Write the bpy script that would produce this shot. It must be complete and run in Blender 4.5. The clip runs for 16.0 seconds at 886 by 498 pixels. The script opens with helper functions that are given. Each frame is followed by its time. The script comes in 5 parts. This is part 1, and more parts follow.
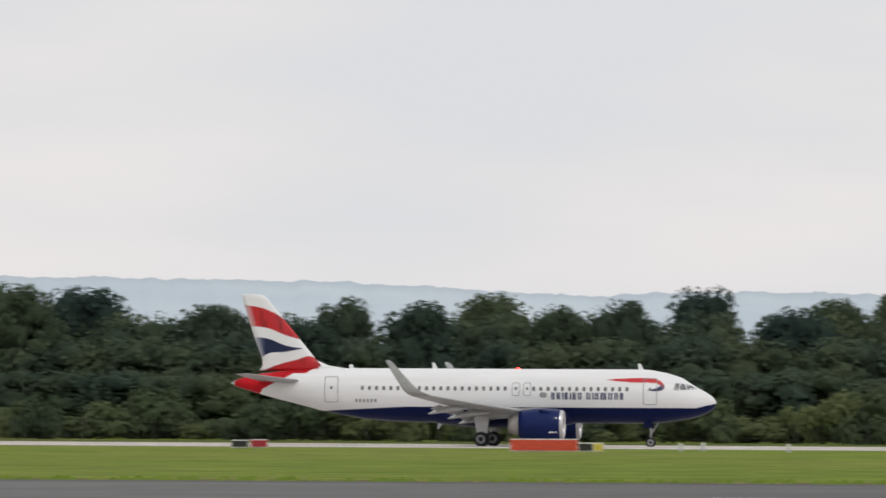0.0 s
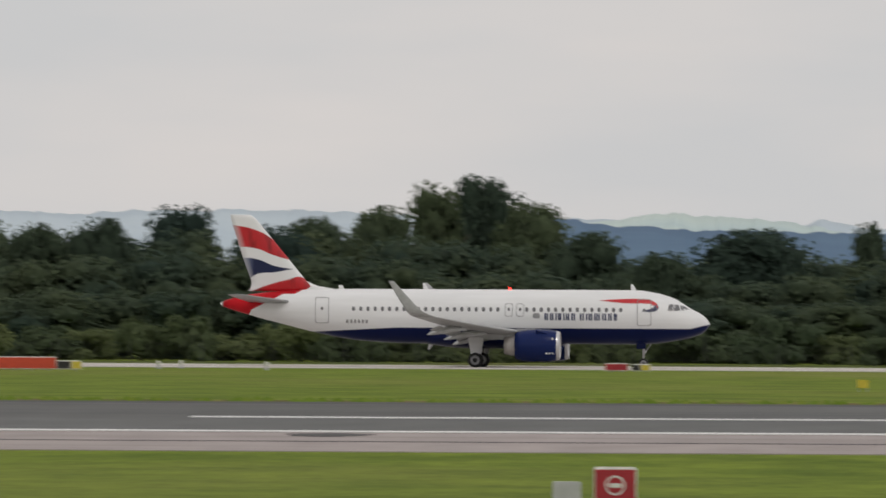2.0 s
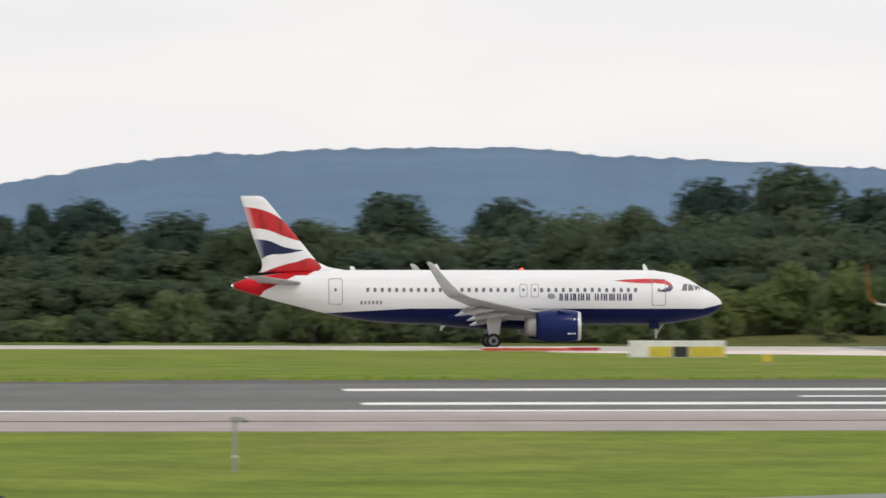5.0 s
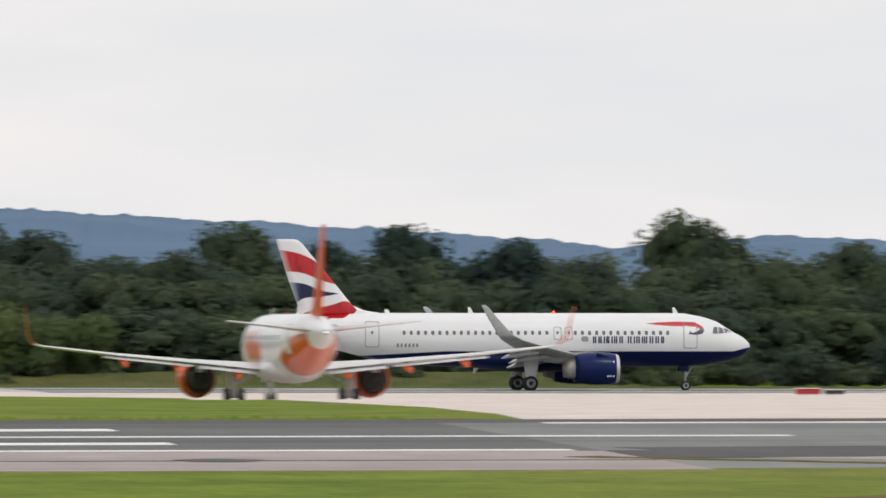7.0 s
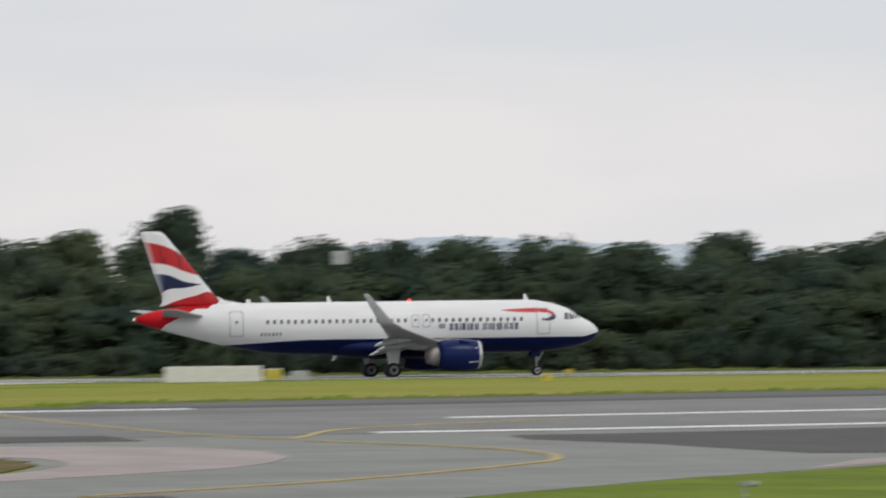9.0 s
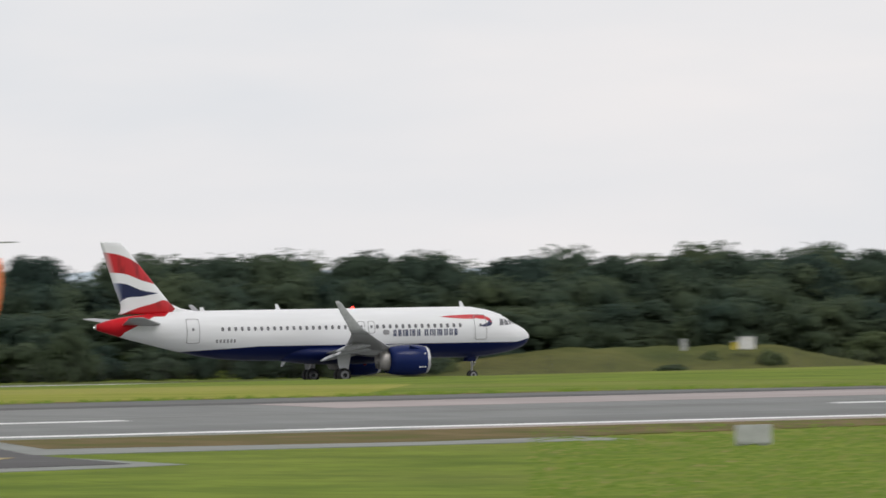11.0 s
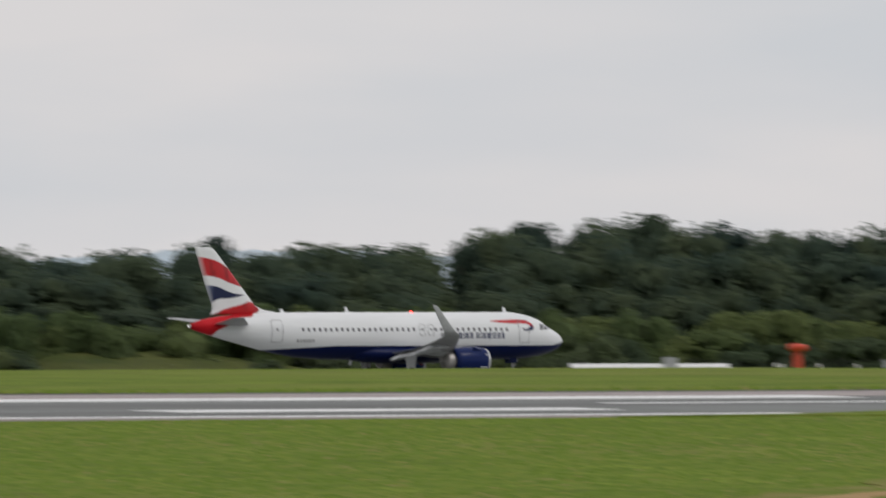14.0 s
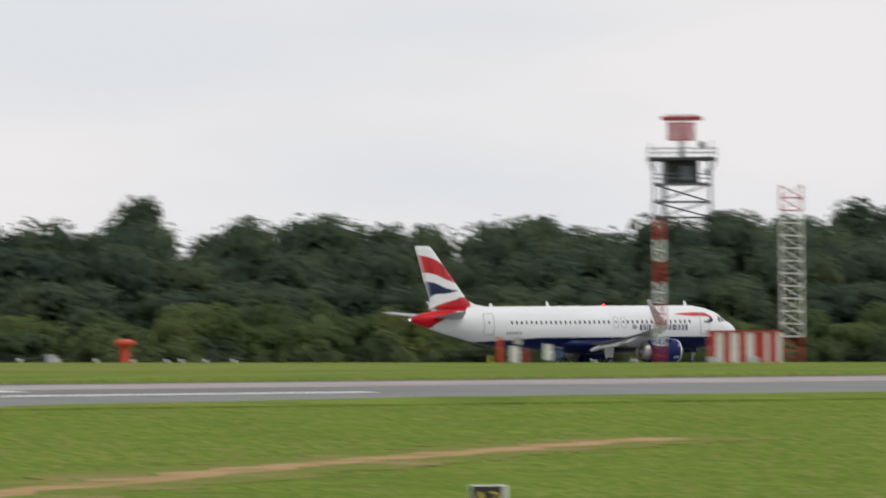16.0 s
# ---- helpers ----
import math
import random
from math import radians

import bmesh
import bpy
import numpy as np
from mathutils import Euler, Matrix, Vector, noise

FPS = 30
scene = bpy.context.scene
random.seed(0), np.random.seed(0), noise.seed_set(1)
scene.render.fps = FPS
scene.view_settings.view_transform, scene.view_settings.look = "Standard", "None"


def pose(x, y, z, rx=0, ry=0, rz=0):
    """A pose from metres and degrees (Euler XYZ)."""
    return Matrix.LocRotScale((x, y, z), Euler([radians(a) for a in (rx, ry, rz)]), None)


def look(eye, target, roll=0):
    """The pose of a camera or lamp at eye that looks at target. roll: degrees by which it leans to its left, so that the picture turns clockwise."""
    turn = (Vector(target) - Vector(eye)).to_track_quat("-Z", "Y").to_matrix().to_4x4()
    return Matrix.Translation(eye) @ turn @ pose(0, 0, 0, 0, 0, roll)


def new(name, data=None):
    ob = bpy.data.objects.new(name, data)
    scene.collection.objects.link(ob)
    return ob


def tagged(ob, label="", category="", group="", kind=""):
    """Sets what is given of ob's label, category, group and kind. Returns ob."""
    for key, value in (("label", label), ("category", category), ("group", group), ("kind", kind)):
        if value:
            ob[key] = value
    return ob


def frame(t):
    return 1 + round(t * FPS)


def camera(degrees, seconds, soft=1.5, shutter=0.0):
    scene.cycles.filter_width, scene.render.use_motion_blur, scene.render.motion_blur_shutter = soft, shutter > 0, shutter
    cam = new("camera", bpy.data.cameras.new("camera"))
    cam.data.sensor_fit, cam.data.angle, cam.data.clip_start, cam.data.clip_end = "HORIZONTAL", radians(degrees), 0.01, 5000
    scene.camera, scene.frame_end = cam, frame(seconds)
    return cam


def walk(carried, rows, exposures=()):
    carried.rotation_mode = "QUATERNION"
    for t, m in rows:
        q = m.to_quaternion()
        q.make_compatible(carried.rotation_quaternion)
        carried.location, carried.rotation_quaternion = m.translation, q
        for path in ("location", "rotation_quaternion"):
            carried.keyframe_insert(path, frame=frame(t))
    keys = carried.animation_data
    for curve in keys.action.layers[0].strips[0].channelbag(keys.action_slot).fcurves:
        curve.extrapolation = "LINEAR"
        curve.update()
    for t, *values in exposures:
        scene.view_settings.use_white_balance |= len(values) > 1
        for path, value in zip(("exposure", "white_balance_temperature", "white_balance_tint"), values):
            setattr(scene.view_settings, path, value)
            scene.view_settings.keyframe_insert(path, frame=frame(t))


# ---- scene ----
cam = camera(5.281, 16.0, 1.6, 0.5)


def aim(yaw, pitch, roll):
    """The camera on its stand, turned to a bearing."""
    return pose(0, 0, 4, 90 + pitch, 0, -yaw) @ pose(0, 0, 0, 0, 0, roll)


AIM = [
    (0.0, -7.1259, 0.8725, 0.3), (0.5, -6.308, 0.8285, 0.3), (1.0, -5.687, 0.7689, 0.3),
    (1.5, -4.9222, 0.6406, 0.3), (2.0, -4.0114, 0.3975, 0.3), (2.5, -2.9564, 0.349, 0.3),
    (3.0, -2.0298, 0.2242, 0.15), (3.5, -1.0826, 0.2176, 0), (3.7, -0.621, 0.2426, 0),
    (5.8, 4.2661, 0.2566, 0.03), (6.0, 4.8622, 0.2568, 0.03), (6.3, 5.6416, 0.3735, 0.03),
    (6.5, 6.0569, 0.4141, 0.03), (7.0, 7.2271, 0.5242, 0.03), (7.5, 8.662, 0.3906, 0.03),
    (8.0, 10.6306, 0.3813, 0.03), (8.5, 12.0762, 0.1565, -0.33), (9.0, 13.9269, 0.4382, -0.7),
    (9.5, 15.527, 0.4139, -0.65), (9.6, 15.8692, 0.3736, -0.65), (10.0, 17.282, 0.3941, -1.05),
    (10.2, 17.9502, 0.4139, -1.2), (12.3, 24.1742, 0.6221, 0), (12.5, 24.6828, 0.6519, 0),
    (13.0, 26.2707, 0.6437, 0), (13.5, 28.0059, 0.6845, 0), (13.7, 28.6619, 0.672, 0),
    (14.0, 29.7172, 0.4596, -0.1), (14.5, 31.3936, 0.3383, -0.35), (15.0, 32.7592, 0.3677, -0.2),
    (15.5, 34.0889, 0.2504, -0.2), (15.8, 34.1, 0.142, -0.35), (15.9, 34.39, 0.39, -0.4),
    (16.0, 34.7133, 0.4052, -0.4)]
EXPOSURES = [(0, -0.08, 6560, 12.0), (0.5, -0.1, 6590, 12.0), (1.0, -0.18, 6620, 11.9), (1.5, -0.33, 6675, 11.9), (2.0, -0.39, 6730, 11.8),
             (2.5, -0.34, 6715, 11.8), (3.0, -0.15, 6700, 11.8), (3.5, -0.02, 6683, 11.7), (5.8, 0.15, 6610, 11.5), (6.5, 0.15, 6587, 11.5),
             (7, 0.05, 6571, 11.5), (8, -0.14, 6540, 11.4), (8.5, -0.2, 6505, 11.4), (9, -0.12, 6470, 11.3), (10, 0, 6463, 11.3), (12.5, -0.08, 6450, 11.4),
             (13, -0.22, 6450, 11.4), (14.5, -0.33, 6450, 11.4), (15.0, -0.25, 6450, 11.4), (15.5, -0.1, 6450, 11.4), (16, -0.02, 6450, 11.4)]
walk(cam, [(t, aim(a, b, c)) for t, a, b, c in AIM], EXPOSURES)

# ---- light: a bright overcast sky ----
world = bpy.data.worlds.new("overcast_sky")
scene.world = world
world.use_nodes = True
wt = world.node_tree
wn, wl = wt.nodes, wt.links
sky = wn.new("ShaderNodeTexSky")
sky.sky_type, sky.sun_disc = "NISHITA", False
sky.sun_elevation, sky.sun_rotation = radians(52), radians(153)
sky_gain = wn.new("ShaderNodeVectorMath")
sky_gain.operation = "SCALE"
sky_gain.inputs["Scale"].default_value = 0.1
wl.new(sky.outputs[0], sky_gain.inputs[0])
coord = wn.new("ShaderNodeTexCoord")
stretch = wn.new("ShaderNodeMapping")
stretch.inputs["Scale"].default_value = (14, 14, 60)
wl.new(coord.outputs["Generated"], stretch.inputs[0])
cloud = wn.new("ShaderNodeTexNoise")
cloud.inputs["Scale"].default_value, cloud.inputs["Detail"].default_value = 1.0, 5
cloud.inputs["Roughness"].default_value = 0.45
wl.new(stretch.outputs[0], cloud.inputs["Vector"])
tint = wn.new("ShaderNodeValToRGB")
tint.color_ramp.elements[0].position, tint.color_ramp.elements[0].color = 0.36, (0.75, 0.775, 0.8, 1)
tint.color_ramp.elements[1].position, tint.color_ramp.elements[1].color = 0.64, (0.865, 0.845, 0.838, 1)
wl.new(cloud.outputs[0], tint.inputs[0])
veil = wn.new("ShaderNodeMix")
veil.data_type = "RGBA"
veil.inputs["Factor"].default_value = 0.97
wl.new(sky_gain.outputs[0], veil.inputs["A"])
wl.new(tint.outputs[0], veil.inputs["B"])
wl.new(veil.outputs["Result"], wn["Background"].inputs[0])
wn["Background"].inputs[1].default_value = 1.0

sun = new("sun", bpy.data.lights.new("sun", "SUN"))
sun.data.energy, sun.data.angle, sun.data.color = 0.9, radians(20), (1, 0.96, 0.9)
sun.matrix_world = look((0, 0, 100), (-35, 70, 0))


# ---- materials ----
class Nodes:
    """A small builder of node materials."""

    def __init__(self, name, rough=0.6, metal=0.0, coat=0.0):
        self.mat = bpy.data.materials.new(name)
        self.mat.use_nodes = True
        self.n, self.l = self.mat.node_tree.nodes, self.mat.node_tree.links
        self.b = self.n["Principled BSDF"]
        self.b.inputs["Roughness"].default_value = rough
        self.b.inputs["Metallic"].default_value = metal
        self.b.inputs["Coat Weight"].default_value = coat

    def coords(self, scale=(1, 1, 1)):
        c, m = self.n.new("ShaderNodeTexCoord"), self.n.new("ShaderNodeMapping")
        m.inputs["Scale"].default_value = scale
        self.l.new(c.outputs["Object"], m.inputs[0])
        return m.outputs[0]

    def noise(self, scale, detail=4, stretch=(1, 1, 1)):
        k = self.n.new("ShaderNodeTexNoise")
        k.inputs["Scale"].default_value, k.inputs["Detail"].default_value = scale, detail
        self.l.new(self.coords(stretch), k.inputs["Vector"])
        return k.outputs[0]

    def ramp(self, fac, *stops, constant=False):
        r = self.n.new("ShaderNodeValToRGB")
        e = r.color_ramp.elements
        while len(e) < len(stops):
            e.new(0.5)
        for el, (p, c) in zip(e, stops):
            el.position, el.color = p, (*c, 1)
        if constant:
            r.color_ramp.interpolation = "CONSTANT"
        self.l.new(fac, r.inputs[0])
        return r.outputs[0]

    def mix(self, fac, a, b, blend="MIX"):
        m = self.n.new("ShaderNodeMix")
        m.data_type, m.blend_type = "RGBA", blend
        for key, val in (("Factor", fac), ("A", a), ("B", b)):
            if isinstance(val, bpy.types.NodeSocket):
                self.l.new(val, m.inputs[key] if key == "Factor" else m.inputs[key])
            elif key == "Factor":
                m.inputs[key].default_value = val
            else:
                m.inputs[key].default_value = (*val, 1)
        return m.outputs["Result"]

    def math(self, op, a, b=0.0, c=0.0):
        m = self.n.new("ShaderNodeMath")
        m.operation = op
        for i, val in enumerate((a, b, c)):
            if isinstance(val, bpy.types.NodeSocket):
                self.l.new(val, m.inputs[i])
            else:
                m.inputs[i].default_value = val
        return m.outputs[0]

    def xyz(self):
        c, s = self.n.new("ShaderNodeTexCoord"), self.n.new("ShaderNodeSeparateXYZ")
        self.l.new(c.outputs["Object"], s.inputs[0])
        return s.outputs

    def curve(self, value, points):
        """A smooth function through a few (in, out) points, both 0 to 1."""
        c = self.n.new("ShaderNodeFloatCurve")
        pts = c.mapping.curves[0].points
        pts[0].location, pts[1].location = points[0], points[-1]
        for p in points[1:-1]:
            pts.new(*p)
        c.mapping.update()
        self.l.new(value, c.inputs["Value"])
        return c.outputs[0]

    def color(self, c):
        if isinstance(c, bpy.types.NodeSocket):
            self.l.new(c, self.b.inputs["Base Color"])
        else:
            self.b.inputs["Base Color"].default_value = (*c, 1)
        return self

    def bump(self, height, strength=0.3, distance=0.05):
        k = self.n.new("ShaderNodeBump")
        k.inputs["Strength"].default_value, k.inputs["Distance"].default_value = strength, distance
        self.l.new(height, k.inputs["Height"])
        self.l.new(k.outputs[0], self.b.inputs["Normal"])
        return self

    def glow(self, c, power):
        self.b.inputs["Emission Color"].default_value = (*c, 1)
        self.b.inputs["Emission Strength"].default_value = power
        return self


WHITE, NAVY, RED, ORANGE = (0.8, 0.81, 0.82), (0.0045, 0.0105, 0.062), (0.5, 0.012, 0.02), (0.75, 0.11, 0.02)


def worn(name, base, rough=0.5, metal=0.0, spread=0.12, scale=3.0):
    k = Nodes(name, rough, metal)
    lo, hi = [v * (1 - spread) for v in base], [min(1, v * (1 + spread)) for v in base]
    return k.color(k.ramp(k.noise(scale, 6), (0.3, lo), (0.7, hi))).mat


def grass_material(name, dark, light, dry):
    k = Nodes(name, 0.9)
    k.b.inputs["Specular IOR Level"].default_value = 0.05
    big = k.noise(0.03, 5, (1, .35, 1))
    mid = k.noise(0.2, 8, (1, .55, 1))
    fine = k.noise(1.8, 5, (1, .25, 1))
    base = k.ramp(mid, (0.32, dark), (0.68, light))
    base = k.mix(k.ramp(big, (0.46, (0, 0, 0)), (0.76, (0.55, 0.55, 0.55))), base, dry)
    base = k.mix(0.25, base, k.ramp(fine, (0.3, (0.25, 0.25, 0.25)), (0.7, (0.8, 0.8, 0.8))), "OVERLAY")
    return k.color(base).bump(fine, 0.6, 0.08).mat


def paving(name, base, patch, streak):
    k = Nodes(name, 0.85)
    k.b.inputs["Specular IOR Level"].default_value = 0.2
    rub = k.noise(0.05, 6, (0.3, 1.2, 1))
    mott = k.noise(0.4, 6, (1, .3, 1))
    fine = k.noise(14.0, 3)
    col = k.ramp(mott, (0.3, [v * 0.88 for v in base]), (0.7, [v * 1.1 for v in base]))
    col = k.mix(k.ramp(rub, (0.5, (0, 0, 0)), (0.68, (0.8, 0.8, 0.8))), col, patch)
    lines = k.noise(0.9, 2, (0.02, 1.2, 1))
    col = k.mix(k.ramp(lines, (0.6, (0, 0, 0)), (0.66, (0.5, 0.5, 0.5))), col, streak)
    return k.color(col).bump(fine, 0.3, 0.01).mat


M_GRASS = grass_material("mown_grass", (0.097, 0.145, 0.017), (0.175, 0.234, 0.03), (0.245, 0.218, 0.075))
M_DARKGRASS = grass_material("dark_grass", (0.055, 0.08, 0.02), (0.1, 0.115, 0.034), (0.13, 0.115, 0.045))
M_ASPHALT = paving("runway_asphalt", (0.2, 0.208, 0.2), (0.14, 0.14, 0.138), (0.27, 0.275, 0.265))
M_YELLOWGRASS = grass_material("rough_grass", (0.19, 0.215, 0.03), (0.27, 0.28, 0.05), (0.33, 0.29, 0.1))
M_WORNASPHALT = paving("worn_asphalt", (0.135, 0.139, 0.136), (0.088, 0.088, 0.088), (0.18, 0.184, 0.18))
M_DARKASPHALT = paving("dark_asphalt", (0.09, 0.088, 0.088), (0.06, 0.058, 0.058), (0.13, 0.13, 0.13))
M_PALE = paving("pale_concrete", (0.37, 0.325, 0.312), (0.27, 0.243, 0.234), (0.2, 0.18, 0.18))
M_CONCRETE = paving("concrete", (0.68, 0.6, 0.545), (0.6, 0.53, 0.48), (0.54, 0.47, 0.43))
M_FARCONC = paving("weathered_concrete", (0.5, 0.46, 0.43), (0.42, 0.385, 0.36), (0.36, 0.33, 0.31))
M_TAXI = paving("taxiway_asphalt", (0.235, 0.248, 0.232), (0.18, 0.185, 0.175), (0.3, 0.31, 0.295))
M_MARK = worn("white_marking", (0.78, 0.78, 0.77), 0.7, 0, 0.1, 0.6)
M_YELLOW = worn("yellow_marking", (0.38, 0.3, 0.13), 0.7, 0, 0.2, 0.6)
_k = Nodes("dry_track", 0.95)
_k.b.inputs["Specular IOR Level"].default_value = 0.05
_t = Nodes("worn_turf", 0.95)
_t.b.inputs["Specular IOR Level"].default_value = 0.05
M_TUFTS = _t.color(_t.ramp(_t.noise(0.3, 6, (1, .3, 1)), (0.36, (0.125, 0.185, 0.025)), (0.54, (0.18, 0.19, 0.045)), (0.7, (0.26, 0.205, 0.085)))).mat
_m = Nodes("brown_margin", 0.95)
_m.b.inputs["Specular IOR Level"].default_value = 0.05
M_MARGIN = _m.color(_m.ramp(_m.noise(0.4, 6, (1, .5, 1)), (0.34, (0.1, 0.108, 0.03)), (0.52, (0.14, 0.112, 0.05)), (0.7, (0.2, 0.15, 0.075)))).mat
M_DIRT = _k.color(_k.ramp(_k.noise(0.35, 6), (0.3, (0.2, 0.19, 0.06)), (0.46, (0.36, 0.24, 0.11)), (0.7, (0.44, 0.31, 0.17)))).mat


# ---- the lie of the land ----
def height(x, y):
    """Ground height: a cambered near runway, a low grass rise, the far runway falling gently."""
    c = np.interp(x, [-300, -60, 0, 84, 154, 236, 320], [.2, .3, .32, .47, .78, .75, .7])
    r = np.interp(x, [-300, 10, 40, 110, 150, 194, 270, 360, 405, 440, 600], [.2, .2, .1, .1, .25, .45, 1.0, 1.0, .45, .15, .1])
    q = min(max(x, -150), 640)
    w = -1.556e-6 * q * q - 1.1458e-3 * q - .011
    p = r + (w - r) * .28
    p += np.interp(x, [15, 40, 105, 130], [0, -.6 - p, -.6 - p, 0])
    return float(np.interp(y, YS, [-.4, c - .62, c - .52, c - .25, c, c + .28, c + .3, r, p, w, w, -2]))


YS = [200, 276, 297, 319.5, 342, 364.5, 372, 592, 632, 714, 900, 4900]
GX = sorted({-4800, -2000, -900, *range(-400, 801, 20), -60, 84, 154, 194, 236, 270, 405, 10, 15, 40, 105, 110, 130, 150, 1500, 3000, 4800})
GY = [-4800, -600, 0, 100, 150, *YS[:-1], 660, 690, 737, 760, 800, 850, 1200, 2400, 4900]
GY = sorted(GY + [232, 254, 410, 450, 500, 550, 575, 612, 650])


def mesh_object(name, bm, mats, parent=None, smooth=False):
    me = bpy.data.meshes.new(name)
    bm.normal_update()
    bm.to_mesh(me)
    bm.free()
    for m in mats if isinstance(mats, (list, tuple)) else [mats]:
        me.materials.append(m)
    if smooth:
        me.shade_smooth()
    ob = new(name, me)
    if parent:
        ob.parent = parent
    return ob


def part(name, bm, material, parent, label="", smooth=False):
    ob = mesh_object(name, bm, material, parent, smooth)
    return tagged(ob, label) if label else ob


def setting(name, bm, material, label, category, smooth=False):
    return tagged(mesh_object(name, bm, material, None, smooth), label, category, kind="structure")


def thing(name, x, y, turn, label, category, group="", z=None):
    ob = new(name)
    ob.matrix_basis = pose(x, y, height(x, y) - 0.02 if z is None else z, 0, 0, turn)
    return tagged(ob, label, category, group)


def ground():
    bm = bmesh.new()
    grid = [[bm.verts.new((x, y, height(x, y))) for x in GX] for y in GY]
    for a, b in zip(grid, grid[1:]):
        for i in range(len(GX) - 1):
            bm.faces.new((a[i], a[i + 1], b[i + 1], b[i]))
    setting("ground", bm, M_GRASS, "mown airfield grass, green with dry straw-coloured patches", "grass")


def draped(bm, outline, lift):
    """A flat outline laid over the land, a little above it."""
    face = bm.faces.new([bm.verts.new((x, y, 0)) for x, y in outline])
    bmesh.ops.triangulate(bm, faces=[face])
    xs, ys = [p[0] for p in outline], [p[1] for p in outline]
    for axis, cuts, low, high in ((0, GX, min(xs), max(xs)), (1, GY, min(ys), max(ys))):
        for c in cuts:
            if low + 0.01 < c < high - 0.01:
                co, no = ((c, 0, 0), (1, 0, 0)) if axis == 0 else ((0, c, 0), (0, 1, 0))
                bmesh.ops.bisect_plane(bm, geom=[*bm.verts, *bm.edges, *bm.faces], plane_co=co, plane_no=no)
    bmesh.ops.recalc_face_normals(bm, faces=bm.faces)
    for v in bm.verts:
        v.co.z = height(v.co.x, v.co.y) + lift
    bm.normal_update()
    for f in bm.faces:
        if f.normal.z < 0:
            f.normal_flip()
    skirt(bm, lift)


def skirt(bm, lift):
    """Close the rim of a laid sheet down to the ground."""
    rim = bmesh.ops.extrude_edge_only(bm, edges=[e for e in bm.edges if e.is_boundary])
    for v in rim["geom"]:
        if isinstance(v, bmesh.types.BMVert):
            v.co.z -= lift + .06


def sheet(name, outline, lift, material, label, category):
    bm = bmesh.new()
    draped(bm, outline, lift)
    return setting(name, bm, material, label, category)


def bar(x0, x1, y0, y1):
    return [(x0, y0), (x1, y0), (x1, y1), (x0, y1)]


def ribbon(points, width):
    """The outline of a line of that width along the points, smoothed."""
    p = [Vector((*q, 0)) for q in points]
    fine = []
    for i in range(len(p) - 1):
        a, b, c, d = p[max(i - 1, 0)], p[i], p[i + 1], p[min(i + 2, len(p) - 1)]
        for k in range(6):
            t = k / 6
            fine.append(0.5 * (2 * b + (c - a) * t + (2 * a - 5 * b + 4 * c - d) * t * t + (3 * b - a - 3 * c + d) * t ** 3))
    fine.append(p[-1])
    left, right = [], []
    for i, q in enumerate(fine):
        d = (fine[min(i + 1, len(fine) - 1)] - fine[max(i - 1, 0)]).normalized()
        n = Vector((-d.y, d.x, 0)) * width / 2
        left.append((q + n)[:2])
        right.append((q - n)[:2])
    return left, right


def line_sheet(name, points, width, lift, material, label, category, ragged=0.0):
    left, right = ribbon(points, width)
    if ragged:
        left = [(x + ragged * width * noise.noise((x * .9, y * .9, 1)), y + ragged * width * noise.noise((x * .7, y * .7, 2))) for x, y in left]
        right = [(x + ragged * width * noise.noise((x * .8, y * .8, 3)), y + ragged * width * noise.noise((x * 1.1, y * 1.1, 4))) for x, y in right]
    bm = bmesh.new()
    a = [bm.verts.new((*q, height(*q) + lift)) for q in left]
    b = [bm.verts.new((*q, height(*q) + lift)) for q in right]
    for i in range(len(a) - 1):
        bm.faces.new((b[i], b[i + 1], a[i + 1], a[i]))
    skirt(bm, lift)
    return setting(name, bm, material, label, category)


ground()
# Grass sheet yellower and paler than the mown field.
sheet("rough_grass", [(76.8, 390.0), (87.0, 464.9), (97.1, 526.1), (120.6, 642.5), (129.0, 647.0), (156.1, 630.5), (193.4, 552.1), (194.5, 525.4), (149.3, 410.7), (127.4, 370.7), (106.3, 380.7)], 0.012, M_YELLOWGRASS, "bright yellow-green grass between the runways", "grass")
# near runway: asphalt between a dark far verge and a pale near shoulder
sheet("runway_near", bar(46, 760, 319.5, 364.5), 0.03, M_ASPHALT, "grey asphalt runway with rubber streaks", "runway")
sheet("runway_near_worn", bar(-700, 46, 319.5, 364.5), 0.03, M_WORNASPHALT, "darker grey asphalt stretch of the runway", "runway")
sheet("runway_near_verge", bar(-700, 760, 364.5, 371), 0.026, M_DARKASPHALT, "dark asphalt runway verge", "runway shoulder")
sheet("runway_near_shoulder", bar(-700, 46, 295, 319.5), 0.026, M_PALE, "pale worn concrete runway shoulder", "runway shoulder")
sheet("runway_near_apron", bar(46, 118, 297, 319.5), 0.022, M_TAXI, "grey asphalt beside the runway", "runway shoulder")
sheet("runway_near_patch", [(47.0, 324.1), (56.5, 325.4), (67.9, 322.4), (67.5, 314.3), (62.3, 314.4), (54.9, 308.7), (48.9, 315.0)], 0.038, M_DARKASPHALT, "dark resurfaced asphalt beside the runway", "runway shoulder")
sheet("taxiway_edge", [(74.2, 257.5), (79.6, 270.3), (84.4, 274.6), (84.6, 271.4), (79.0, 265.0)], 0.04, M_PALE, "pale worn paving at the taxiway edge", "taxiway")
sheet("runway_near_shoulder", bar(118, 760, 317, 319.5), 0.026, M_PALE, "pale worn concrete runway shoulder", "runway shoulder")
sheet("runway_far", bar(-900, 60, 708, 758), 0.03, M_FARCONC, "pale concrete runway", "runway")
